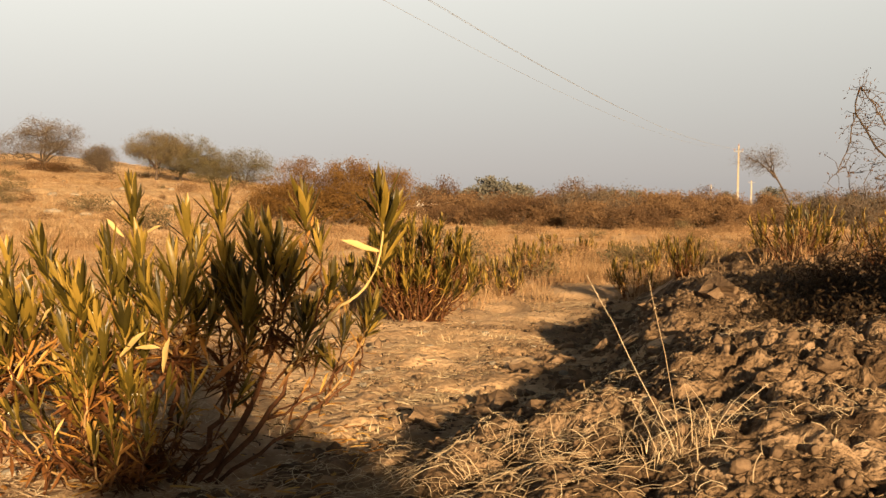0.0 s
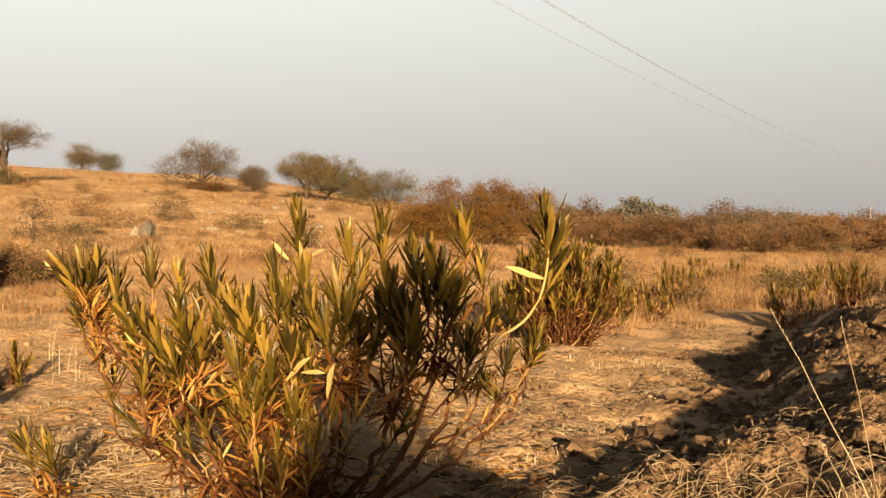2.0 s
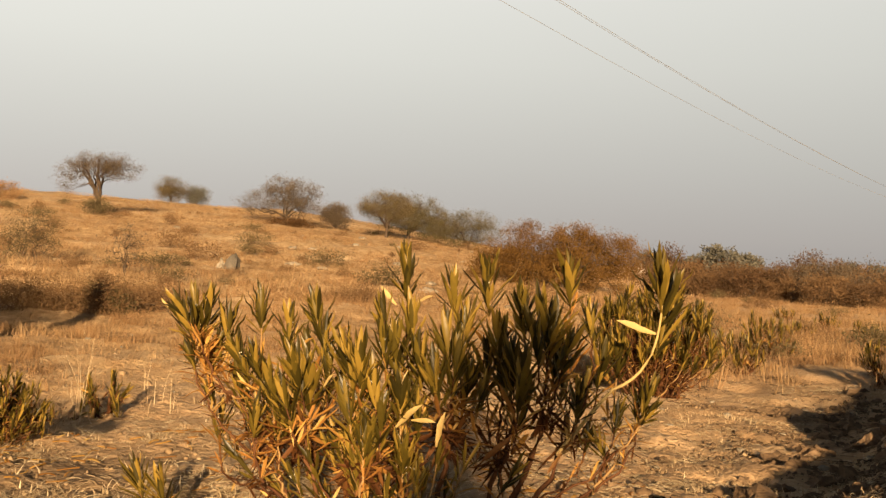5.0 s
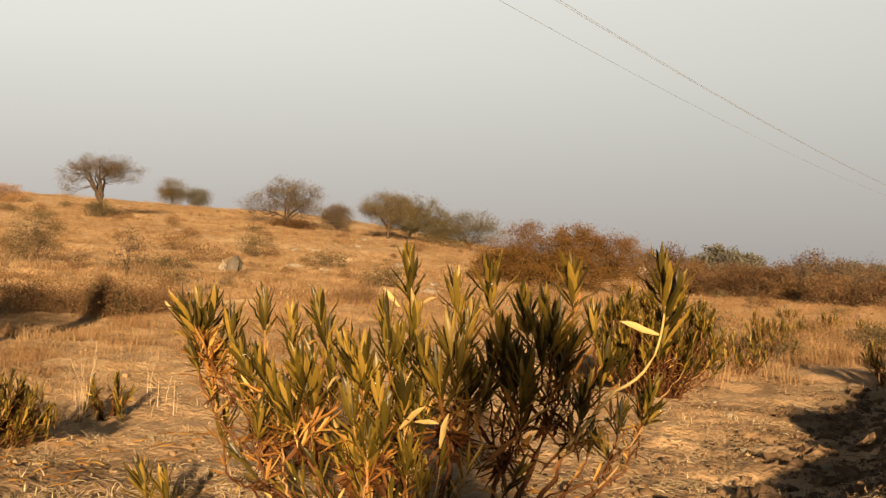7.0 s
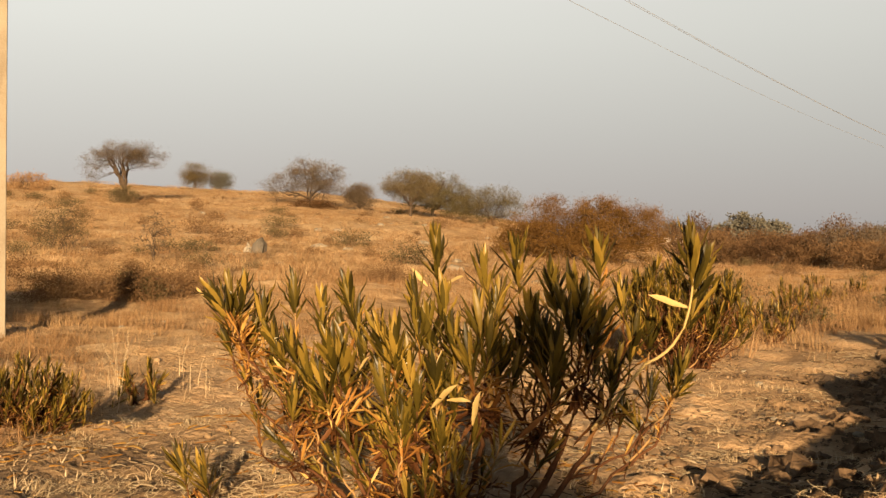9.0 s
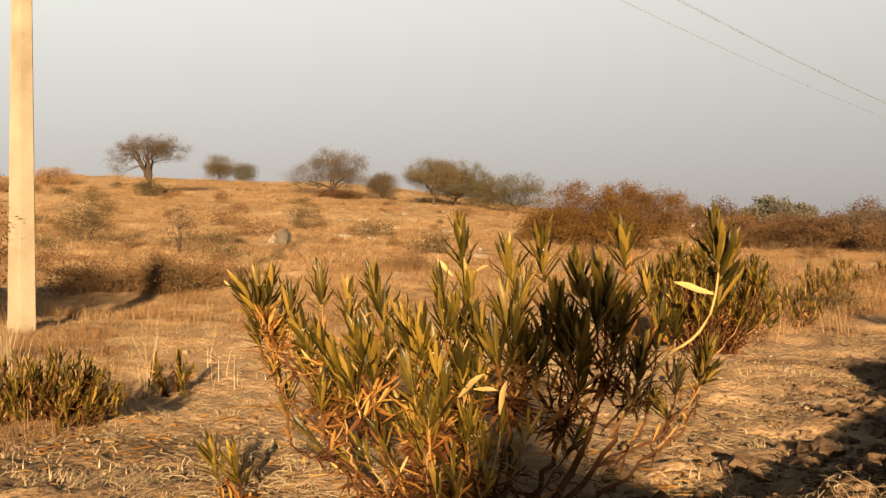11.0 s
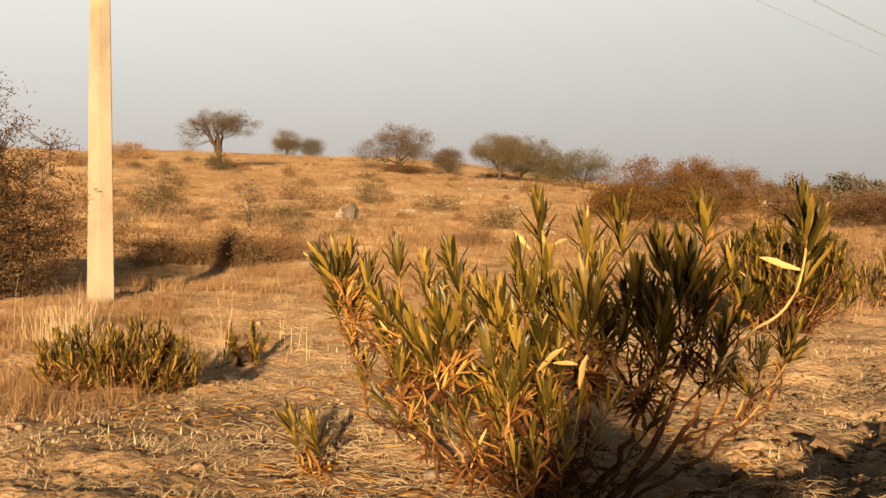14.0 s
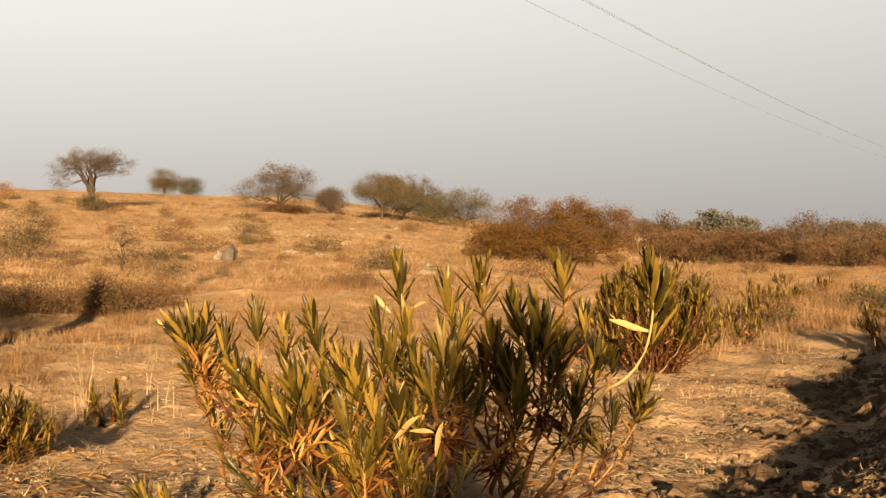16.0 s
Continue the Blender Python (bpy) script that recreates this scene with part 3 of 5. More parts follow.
def lance_bush(name, label, x, y, tips, seed, per=22, length=0.135, r0=0.012, dead=6, rust=7, group="", reach=0.2):
    """A bush of long-leaved shoots: stems, and the green, withered and rusty leaves as one part each."""
    rs = np.random.RandomState(seed)
    root = thing(name, label, "shrub", pose(x, y, sz(x, y) - 0.01), group)
    green, yellow, brown = [], [], []
    for tip in tips:
        p, r = shoot_lines(tip, rs, r0 * rs.uniform(0.7, 1.2))
        v, f = tubes([(p, r)], 6)
        child("stem", mesh_of("stem", v, f, M_STEM if rs.rand() < 0.8 else M_PALESTEM, True), root)
        g, ye, br = shoot_leaves(p, rs, per + rs.randint(-4, 5), length * rs.uniform(0.85, 1.15), reach, dead, rust)
        green += g
        yellow += ye
        brown += br
    joined("foliage", green, LEAVES, M_LEAF, root, rs)
    joined("withered_leaves", yellow, DEADS, M_DEAD, root, rs, "yellowed withered leaves")
    joined("rusty_leaves", brown, RUSTS, M_RUST, root, rs, "curled rust-brown dead leaves")
    return root


# ---- the near bush and its kind ----
def head_leaves(base, up, rs, n, length):
    """Poses of the leaves of one shoot's head: open at its foot, closing towards its top."""
    out = []
    H = np.linalg.norm(up)
    D = up / H
    X = np.cross(D, [0.3, 0.9, 0.1])
    X /= np.linalg.norm(X)
    Y = np.cross(D, X)
    for i in range(n):
        s = (i + 0.5) / n
        phi = i * 2.4 + rs.normal(0, 0.3)
        th = radians(7 + 43 * (1 - s) ** 1.1 + rs.normal(0, 9))
        rad = X * math.cos(phi) + Y * math.sin(phi)
        d = D * math.cos(th) + rad * math.sin(th)
        size = length * (0.62 + 0.5 * math.sin(math.pi * min(1, (1 - s) * 0.8 + 0.12))) * rs.uniform(0.78, 1.2)
        out.append(leaf_frame(base + D * H * 0.56 * s * rs.uniform(0.9, 1.1), d, D * math.sin(th) - rad * math.cos(th), size))
    return out


BUSH = {"green": [], "yellow": [], "brown": []}
BUSH_RS = np.random.RandomState(11)
NEAR = thing("lance_leaved_bush", "chest-high bush with olive lance leaves and rusty dead leaves", "shrub", pose(-0.12, 1.98, sz(-0.12, 1.98) - 0.01))


def bush_shoot(root, node, base, up, rs, n, length, dead, rust, r0=0.0048, bud=0.6):
    """A stem from a limb's node to a head of leaves, with withered and rusty leaves along it."""
    L = np.linalg.norm(base - node)
    p = arc(node, node + (base - node) * [0.55, 0.55, 0.2], base - up / np.linalg.norm(up) * L * 0.35, base)
    p[1:-1] += rs.normal(0, 0.005, (10, 3))
    p = np.concatenate([p, [base + up * 0.25, base + up * 0.5]])
    v, f = tubes([(p, np.linspace(r0, 0.0026, 14))], 6)
    stem = child("stem", mesh_of("stem", v, f, M_STEM if rs.rand() < 0.6 else M_PALESTEM, True), root)
    green = [(m, stem) for m in head_leaves(base, up, rs, n, length)]
    yellow, brown = [], []
    for group, count, lo, hi, dr, size in ((yellow, dead + 2, 0.45, 0.99, (-0.3, 1.7), 1.0), (brown, rust, 0.05, 0.8, (-1.3, 0.4), 0.85)):
        for _ in range(count):
            k = rs.uniform(lo, hi) * 11
            q = p[int(k)] + (p[int(k) + 1] - p[int(k)]) * (k - int(k))
            phi = rs.uniform(0, 2 * math.pi)
            d = np.array([math.cos(phi), math.sin(phi), rs.uniform(*dr)])
            group.append(leaf_frame(q, d, np.array([0, 0, 1.0]) + rs.normal(0, 0.3, 3), length * size * rs.uniform(0.6, 1.25)))
    if rs.rand() < bud:
        c = np.stack([base + up * 0.56 + rs.normal(0, 0.005, 3) for _ in range(7)])
        v, f = flecks(c, 0.005, rs, 1.2)
        child("bud", mesh_of("bud", v, f, M_BUD), stem, "pale dry flower bud")
    return green, yellow, brown


def bush_limb(root, node, radius, dead, rust, heads):
    """A woody limb of the near bush up to its node, and the shoots that rise from it; heads: foot of the leaves, and lean and height."""
    rs = BUSH_RS
    origin = np.array(root.matrix_world.translation)
    node = np.array(node) - origin
    foot = np.array([node[0] * 0.30 + 0.02, node[1] * 0.3 - 0.06, -0.06]) + np.r_[rs.normal(0, 0.03, 2), 0]
    q = arc(foot, foot + (node - foot) * [0.55, 0.55, 0.30], node - (node - foot) * [0.2, 0.2, 0.45], node, 10)
    q[1:-1] += rs.normal(0, 0.007, (8, 3))
    v, f = tubes([(q, np.linspace(radius * 1.15, radius * 0.7, 10))], 7)
    child("limb", mesh_of("limb", v, f, M_STEM, True), root, "bare rust-brown woody limb")
    for bx, by, bz, dx, h in heads:
        base = np.array([bx, by, bz]) - origin
        up = np.array([dx, rs.normal(0.0, 0.03), h]) * 1.08
        start = q[-1] if base[2] > node[2] + 0.08 else q[6]
        g, ye, br = bush_shoot(root, start, base, up, rs, rs.randint(25, 33), h * rs.uniform(0.58, 0.70), dead, rust)
        BUSH["green"].append(g)
        BUSH["yellow"] += ye
        BUSH["brown"] += br
        # a lower side shoot on most stems
        if rs.rand() < 0.30:
            b2 = start + (base - start) * rs.uniform(0.45, 0.75) + [rs.normal(0, 0.035), rs.uniform(-0.02, 0.10), 0]
            g, ye, br = bush_shoot(root, start, b2, up * 0.8 + rs.normal(0, 0.025, 3), rs, rs.randint(14, 22), h * rs.uniform(0.55, 0.68), dead // 2, rust // 2, 0.0036, 0.2)
            BUSH["green"].append(g)
            BUSH["yellow"] += ye
            BUSH["brown"] += br


bush_limb(NEAR, (-0.70, 2.08, 0.87), 0.0070, 20, 5,
          [(-0.89, 2.15, 1.04, -0.03, 0.17), (-0.89, 2.20, 1.03, 0.02, 0.16), (-0.86, 2.08, 1.06, -0.08, 0.14), (-0.92, 2.20, 1.01, -0.07, 0.15), (-0.84, 2.15, 0.96, 0.02, 0.12), (-0.86, 2.10, 0.94, -0.04, 0.09)])
bush_limb(NEAR, (-0.52, 1.95, 0.75), 0.0080, 12, 12,
          [(-0.75, 2.35, 1.04, -0.03, 0.17), (-0.63, 2.30, 1.00, -0.01, 0.16), (-0.65, 2.05, 0.92, -0.06, 0.16), (-0.58, 2.00, 0.91, -0.03, 0.15), (-0.52, 1.95, 0.84, -0.02, 0.16), (-0.54, 1.85, 0.79, 0.00, 0.13), (-0.69, 2.10, 0.82, -0.04, 0.15), (-0.48, 1.90, 0.78, 0.01, 0.15), (-0.84, 2.25, 0.69, -0.01, 0.14)])
bush_limb(NEAR, (-0.40, 1.90, 0.74), 0.0080, 8, 12,
          [(-0.59, 2.50, 1.03, -0.05, 0.18), (-0.54, 2.40, 0.94, -0.02, 0.18), (-0.41, 1.90, 0.90, -0.03, 0.18), (-0.41, 1.95, 0.84, 0.01, 0.18), (-0.42, 1.85, 0.83, -0.05, 0.15), (-0.41, 2.10, 0.87, 0.00, 0.16)])
bush_limb(NEAR, (-0.23, 1.86, 0.71), 0.0090, 7, 16,
          [(-0.28, 1.95, 0.92, -0.04, 0.19), (-0.24, 1.90, 0.93, -0.01, 0.17), (-0.24, 2.15, 0.98, -0.03, 0.16), (-0.19, 1.90, 0.88, -0.03, 0.16), (-0.24, 1.85, 0.81, -0.04, 0.16), (-0.16, 1.85, 0.79, 0.00, 0.16), (-0.19, 1.80, 0.74, -0.01, 0.14)])
bush_limb(NEAR, (-0.14, 1.95, 0.70), 0.0100, 6, 18,
          [(-0.26, 2.43, 1.18, -0.02, 0.20), (-0.21, 2.35, 1.02, -0.02, 0.19), (-0.21, 2.20, 0.94, -0.03, 0.18), (-0.11, 2.10, 0.93, -0.02, 0.17), (-0.13, 1.95, 0.84, -0.01, 0.16), (-0.08, 1.95, 0.80, -0.00, 0.15), (-0.09, 1.85, 0.72, -0.00, 0.14)])
bush_limb(NEAR, (-0.03, 2.10, 0.76), 0.0110, 5, 16,
          [(-0.15, 2.70, 1.11, -0.02, 0.19), (-0.03, 2.72, 1.13, -0.01, 0.21), (-0.04, 2.15, 0.99, -0.03, 0.19), (-0.08, 2.50, 1.01, 0.01, 0.18), (-0.02, 2.10, 0.91, 0.01, 0.19), (-0.04, 2.05, 0.88, -0.04, 0.18), (0.00, 2.20, 0.87, 0.02, 0.15)])
bush_limb(NEAR, (0.13, 2.10, 0.72), 0.0110, 4, 10,
          [(0.11, 2.20, 0.99, -0.01, 0.19), (0.15, 2.40, 1.08, -0.02, 0.17), (0.17, 2.10, 0.94, -0.02, 0.17), (0.19, 2.05, 0.89, 0.01, 0.19), (0.06, 2.25, 0.93, -0.01, 0.16), (0.05, 2.15, 0.87, 0.02, 0.13)])
bush_limb(NEAR, (0.25, 2.15, 0.83), 0.0120, 4, 6,
          [(0.25, 2.20, 1.04, -0.02, 0.20), (0.26, 2.15, 1.05, 0.02, 0.17), (0.24, 2.10, 1.03, -0.03, 0.16), (0.24, 2.93, 1.16, -0.01, 0.21), (0.27, 2.20, 0.96, 0.02, 0.14)])
bush_limb(NEAR, (0.30, 2.15, 0.77), 0.0100, 5, 6,
          [(0.37, 2.40, 1.08, -0.02, 0.14), (0.35, 2.15, 0.86, 0.01, 0.14), (0.44, 2.60, 0.94, 0.01, 0.17), (0.46, 2.20, 0.83, 0.01, 0.11), (0.39, 2.40, 0.93, 0.02, 0.16)])
bush_limb(NEAR, (0.47, 2.20, 0.79), 0.0060, 6, 2,
          [(0.54, 2.20, 0.88, 0.03, 0.13), (0.53, 2.15, 0.87, 0.06, 0.08), (0.53, 2.25, 0.86, -0.01, 0.12)])


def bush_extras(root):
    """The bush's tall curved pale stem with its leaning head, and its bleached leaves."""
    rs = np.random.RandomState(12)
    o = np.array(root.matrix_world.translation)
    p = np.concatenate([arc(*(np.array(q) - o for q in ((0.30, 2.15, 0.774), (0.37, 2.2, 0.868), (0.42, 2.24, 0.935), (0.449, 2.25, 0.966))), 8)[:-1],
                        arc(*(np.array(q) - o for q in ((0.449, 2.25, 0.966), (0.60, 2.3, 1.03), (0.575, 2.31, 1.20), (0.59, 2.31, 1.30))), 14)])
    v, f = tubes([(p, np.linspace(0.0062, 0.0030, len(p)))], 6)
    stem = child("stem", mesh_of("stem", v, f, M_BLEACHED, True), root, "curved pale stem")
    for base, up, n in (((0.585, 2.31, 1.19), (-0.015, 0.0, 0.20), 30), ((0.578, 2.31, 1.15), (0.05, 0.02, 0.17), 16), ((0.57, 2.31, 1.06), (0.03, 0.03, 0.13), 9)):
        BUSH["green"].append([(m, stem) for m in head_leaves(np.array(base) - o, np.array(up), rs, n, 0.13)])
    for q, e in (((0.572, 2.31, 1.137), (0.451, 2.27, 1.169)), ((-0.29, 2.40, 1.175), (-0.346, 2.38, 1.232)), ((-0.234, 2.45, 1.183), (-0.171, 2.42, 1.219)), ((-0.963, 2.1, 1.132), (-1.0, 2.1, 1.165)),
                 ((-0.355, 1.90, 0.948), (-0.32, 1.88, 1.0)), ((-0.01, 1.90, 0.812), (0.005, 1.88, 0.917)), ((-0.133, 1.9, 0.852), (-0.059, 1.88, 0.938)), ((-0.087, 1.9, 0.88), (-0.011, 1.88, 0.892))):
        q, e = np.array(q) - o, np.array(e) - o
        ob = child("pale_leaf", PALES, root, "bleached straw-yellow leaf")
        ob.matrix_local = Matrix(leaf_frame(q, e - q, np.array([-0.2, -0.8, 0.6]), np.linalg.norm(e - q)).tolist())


def finish_bush(root, single=300):
    """Hangs the leaves on the bush: the first of every head singly, the rest as joined parts."""
    rs = BUSH_RS
    for _ in range(30):
        a, r = rs.uniform(0, 2 * math.pi), rs.uniform(0.05, 0.30)
        base = np.array([r * math.cos(a) * 1.3 - 0.08, r * math.sin(a) * 0.7 - 0.05, rs.uniform(0.08, 0.26)])
        g, ye, br = bush_shoot(root, np.array([base[0] * 0.3, base[1] * 0.3, 0.0]), base, np.array([base[0] * 0.3, -0.02, 0.13]), rs, 9, 0.085, 2, 34, 0.004, 0.1)
        BUSH["green"].append(g)
        BUSH["yellow"] += ye
        BUSH["brown"] += br
    green = BUSH["green"]
    mixed = [g[i] for i in range(max(len(g) for g in green)) for g in green if i < len(g)]
    for k, (m, stem) in enumerate(mixed[:single]):
        ob = child("leaf", LEAVES[k % 5], stem)
        ob.matrix_local = Matrix(m.tolist())
    joined("foliage", [m for m, _ in mixed[single:]], LEAVES, M_LEAF, root, rs)
    joined("withered_leaves", BUSH["yellow"], DEADS, M_DEAD, root, rs, "yellowed withered leaves")
    joined("rusty_leaves", BUSH["brown"], RUSTS, M_RUST, root, rs, "curled rust-brown dead leaves")


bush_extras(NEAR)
finish_bush(NEAR)


def dome(n, rx, ry, h, seed, lo=0.55):
    rs = np.random.RandomState(seed)
    out = []
    for _ in range(n):
        a, r = rs.uniform(0, 2 * math.pi), rs.uniform(0, 1) ** 0.5
        out.append((rx * r * math.cos(a), ry * r * math.sin(a), h * rs.uniform(lo, 1.0) * (1 - 0.35 * r * r)))
    return out


lance_bush("lance_leaved_bush", "dense olive bush with rust-brown stems beside the sandy track", 0.46, 9.2, dome(150, 0.62, 0.45, 1.16, 4, 0.42), 12, per=25, length=0.125, dead=4, rust=14, reach=0.14)
lance_bush("lance_leaved_bush", "low spreading olive bush at the foot of the bank edge", -2.52, 3.05, dome(190, 0.44, 0.30, 0.40, 5, 0.40), 13, per=14, length=0.058, dead=7, rust=18, r0=0.005, reach=0.08)
lance_bush("lance_leaved_bush", "small olive clump beside tall dry reeds", -2.80, 4.65, dome(12, 0.16, 0.12, 0.28, 6), 14, per=15, length=0.085, dead=2, rust=3)


def sprout(label, x, y, heads, seed, length, dead, rust):
    rs = np.random.RandomState(seed)
    root = thing("lance_leaved_sprout", label, "shrub", pose(x, y, sz(x, y) - 0.005))
    yellow, brown = [], []
    for bx, bz, dx, h, n in heads:
        g, ye, br = bush_shoot(root, np.array([bx * 0.3, 0, -0.02]), np.array([bx, rs.normal(0, 0.02), bz]), np.array([dx, rs.normal(0, 0.02), h]), rs, n, length, dead, rust, 0.004, 0.0)
        for k, (m, stem) in enumerate(g):
            ob = child("leaf", LEAVES[k % 5], stem)
            ob.matrix_local = Matrix(m.tolist())
        yellow += ye
        brown += br
    for k in range(rust * 2):
        a = rs.uniform(0, 2 * math.pi)
        yellow.append(leaf_frame(np.array([rs.normal(0.05, 0.04), rs.normal(-0.02, 0.03), rs.uniform(0.005, 0.05)]), np.array([math.cos(a), math.sin(a), rs.uniform(-0.3, 0.8)]), np.array([0, 0, 1.0]) + rs.normal(0, 0.3, 3), rs.uniform(0.04, 0.09)))
    joined("withered_leaves", yellow, DEADS, M_DEAD, root, rs, "orange withered leaves")
    joined("rusty_leaves", brown, RUSTS, M_RUST, root, rs, "curled rust-brown dead leaves")


sprout("small two-headed sprout over orange dead leaves", -0.86, 1.88, [(-0.03, 0.10, -0.045, 0.13, 26), (0.06, 0.085, -0.03, 0.135, 28), (0.0, 0.05, -0.09, 0.03, 3)], 15, 0.095, 2, 14)

rs = np.random.RandomState(17)
for k, (x, y) in enumerate([(1.6, 15.5), (2.6, 18.5), (4.6, 21.5), (5.6, 22.0), (3.2, 11.8), (1.2, 13.2), (6.0, 18.0), (3.6, 26.0), (7.5, 25.5), (1.5, 12.0), (2.1, 14.6), (3.9, 15.5), (4.6, 16.4), (2.2, 18.0), (3.3, 21.0), (5.2, 19.6), (6.6, 22.5), (1.0, 19.0), (8.4, 23.0), (4.4, 24.5)]):
    lance_bush("lance_leaved_bush", "small olive bush among pale grass on the plain", x, y, dome(14, 0.35, 0.3, rs.uniform(0.35, 0.6), 140 + k), 150 + k, per=12, length=0.13, dead=4, rust=5, group="small bushes of the plain")

# ---- trees and bushes of the hill ----
tree("umbrella_thorn_tree", "flat-topped umbrella thorn tree on the hill", "tree", -33.4, 51.1,
     [(0, 0, 3.0, 2.3, 1.8, 0.75), (-1.6, 0, 2.6, 1.2, 1.2, 0.6), (1.2, 0.2, 2.7, 1.4, 1.2, 0.7), (-2.3, 0, 1.9, 0.6, 0.6, 0.8)], M_BROWNCROWN, 21, fork=0.9, radius=0.16, limbs=8, twigs=170, leaves=22000, leaf=0.021, spread=0.2)
tree("hill_bush", "dull green bush on the skyline", "bush", -46.0, 82.0, [(0, 0, 1.1, 1.5, 1.4, 1.2)], M_OLIVE, 22, fork=0.3, radius=0.1, twigs=90, leaves=14000, leaf=0.030, spread=0.3)
tree("hill_bush", "dark green bush on the skyline", "bush", -44.4, 84.0, [(0, 0, 0.8, 1.2, 1.2, 0.8), (0.5, 0, 1.1, 0.7, 0.7, 0.5)], M_FARCROWN, 23, fork=0.3, radius=0.1, twigs=90, leaves=12000, leaf=0.030, spread=0.28)
tree("thorn_tree", "rounded brown thorn tree on the hill crest", "tree", -25.0, 60.1, [(0, 0, 2.1, 2.4, 2.0, 1.2), (-2.1, 0, 1.4, 1.5, 1.3, 0.9), (1.3, 0, 1.5, 1.5, 1.2, 0.9)], M_BROWNCROWN, 24, fork=0.6, radius=0.12, limbs=7, twigs=170, leaves=24000, leaf=0.026, spread=0.25)
tree("thorn_tree", "small brown thorn tree on the hill crest", "tree", -22.4, 62.8, [(0, 0, 1.1, 1.1, 1.0, 0.8)], M_BROWNCROWN, 25, fork=0.4, radius=0.08, twigs=80, leaves=15000, leaf=0.026, spread=0.22)
tree("thorn_tree", "tawny thorn tree with a dark trunk on the slope", "tree", -17.4, 58.6, [(0, 0, 1.9, 1.9, 1.6, 1.0)], M_OLIVE, 26, fork=0.7, radius=0.11, twigs=120, leaves=17000, leaf=0.026, spread=0.22)
tree("thorn_tree", "broad green thorn tree on the hill crest", "tree", -18.2, 66.7, [(0, 0, 1.8, 2.8, 2.2, 1.5), (1.9, 0, 1.3, 1.9, 1.6, 1.2)], M_GREENCROWN, 27, fork=0.5, radius=0.13, limbs=7, twigs=180, leaves=38000, leaf=0.028, spread=0.24)
tree("thorn_tree", "low green thorn tree on the hill crest", "tree", -13.1, 64.0, [(0, 0, 1.5, 2.5, 2.0, 1.2), (-1.7, 0.3, 1.1, 1.5, 1.3, 1.0)], M_GREENCROWN, 28, fork=0.4, radius=0.11, limbs=6, twigs=150, leaves=24000, leaf=0.026, spread=0.25)
tree("thorn_thicket", "wide russet thorn thicket at the foot of the hill", "bush", -3.6, 35.2, [(-0.7, 0, 1.1, 2.1, 2.0, 1.32), (0.7, 0, 1.15, 1.5, 1.5, 1.25), (2.1, 0.4, 1.1, 1.1, 1.4, 1.1), (-2.2, 0.2, 0.9, 1.3, 1.3, 0.95)], M_REDCROWN, 29, fork=0.0, radius=0.05, limbs=26, stems=5, twigs=520, leaves=100000, leaf=0.021, spread=0.17, long=1.5)

tree("hill_bush", "olive bush at the foot of the umbrella thorn", "bush", -33.1, 50.4, [(0, 0, 0.5, 0.9, 0.8, 0.6)], M_OLIVE, 31, fork=0.0, radius=0.03, limbs=9, stems=3, twigs=80, leaves=3500, leaf=0.03, spread=0.14, twig_r=0.01)
tree("hill_bush", "straw-coloured rounded bush on the skyline", "bush", -45.9, 58.1, [(0, 0, 0.5, 1.4, 1.2, 0.9)], M_TUFT, 32, fork=0.0, radius=0.03, limbs=9, stems=3, twigs=80, leaves=4500, leaf=0.04, spread=0.2, twig_r=0.01)
tree("hill_bush", "brown scrub below the thorn tree", "bush", -23.6, 57.5, [(0, 0, 0.25, 1.9, 0.8, 0.32)], M_REDTREE, 33, fork=0.0, radius=0.03, limbs=9, stems=4, twigs=80, leaves=3500, leaf=0.03, spread=0.14, twig_r=0.01)

# ---- brush on the plain ----
rs = np.random.RandomState(40)
BRUSH = []
for k in range(4):
    BRUSH.append(tree("thorn_brush", "brown leafless thorn brush on the plain", "bush", 4.0 + 3.2 * k, 44.0 + k, [(0, 0, 0.95, 1.9, 1.6, 0.95), (rs.uniform(-1.2, 1.2), 0, 0.75, 1.4, 1.3, 0.8)],
                      (M_BRUSH, M_BROWNCROWN, M_SCRUB, M_BRUSH)[k], 50 + k, fork=0.0, radius=0.04, limbs=12, stems=5, twigs=60, leaves=8500, leaf=0.030, spread=0.22, long=1.8, group="thorn brush of the plain"))
for k in range(26):
    d = rs.uniform(48, 105)
    a = radians(rs.uniform(-1.5, 24))
    if d < 60 and 15 < math.degrees(a) < 19.5:
        d += 40
    x, y = EYE[0] + d * math.sin(a), EYE[1] + d * math.cos(a)
    s = rs.uniform(0.85, 1.35) * (1 + (d - 45) / 120)
    b = copy_thing(BRUSH[rs.randint(4)], pose(x, y, gz(x, y), 0, 0, rs.uniform(0, 360)) @ Matrix.Diagonal((s, s, s * rs.uniform(0.65, 1.25), 1)))
for x, y, s in ((2.6, 45.0, 0.75), (5.0, 43.5, 0.8), (7.0, 42.0, 0.85), (8.8, 40.5, 0.85), (10.6, 41.0, 0.95), (12.6, 42.5, 0.95), (6.0, 47.5, 1.05), (9.4, 46.0, 1.1), (14.4, 45.5, 1.1), (1.2, 47.0, 0.8), (4.2, 49.0, 1.15), (7.8, 51.0, 1.2), (11.8, 48.5, 1.2)):
    copy_thing(BRUSH[int(x * 10) % 4], pose(x, y, gz(x, y), 0, 0, rs.uniform(0, 360)) @ Matrix.Diagonal((s, s, s * rs.uniform(0.6, 1.15), 1)))
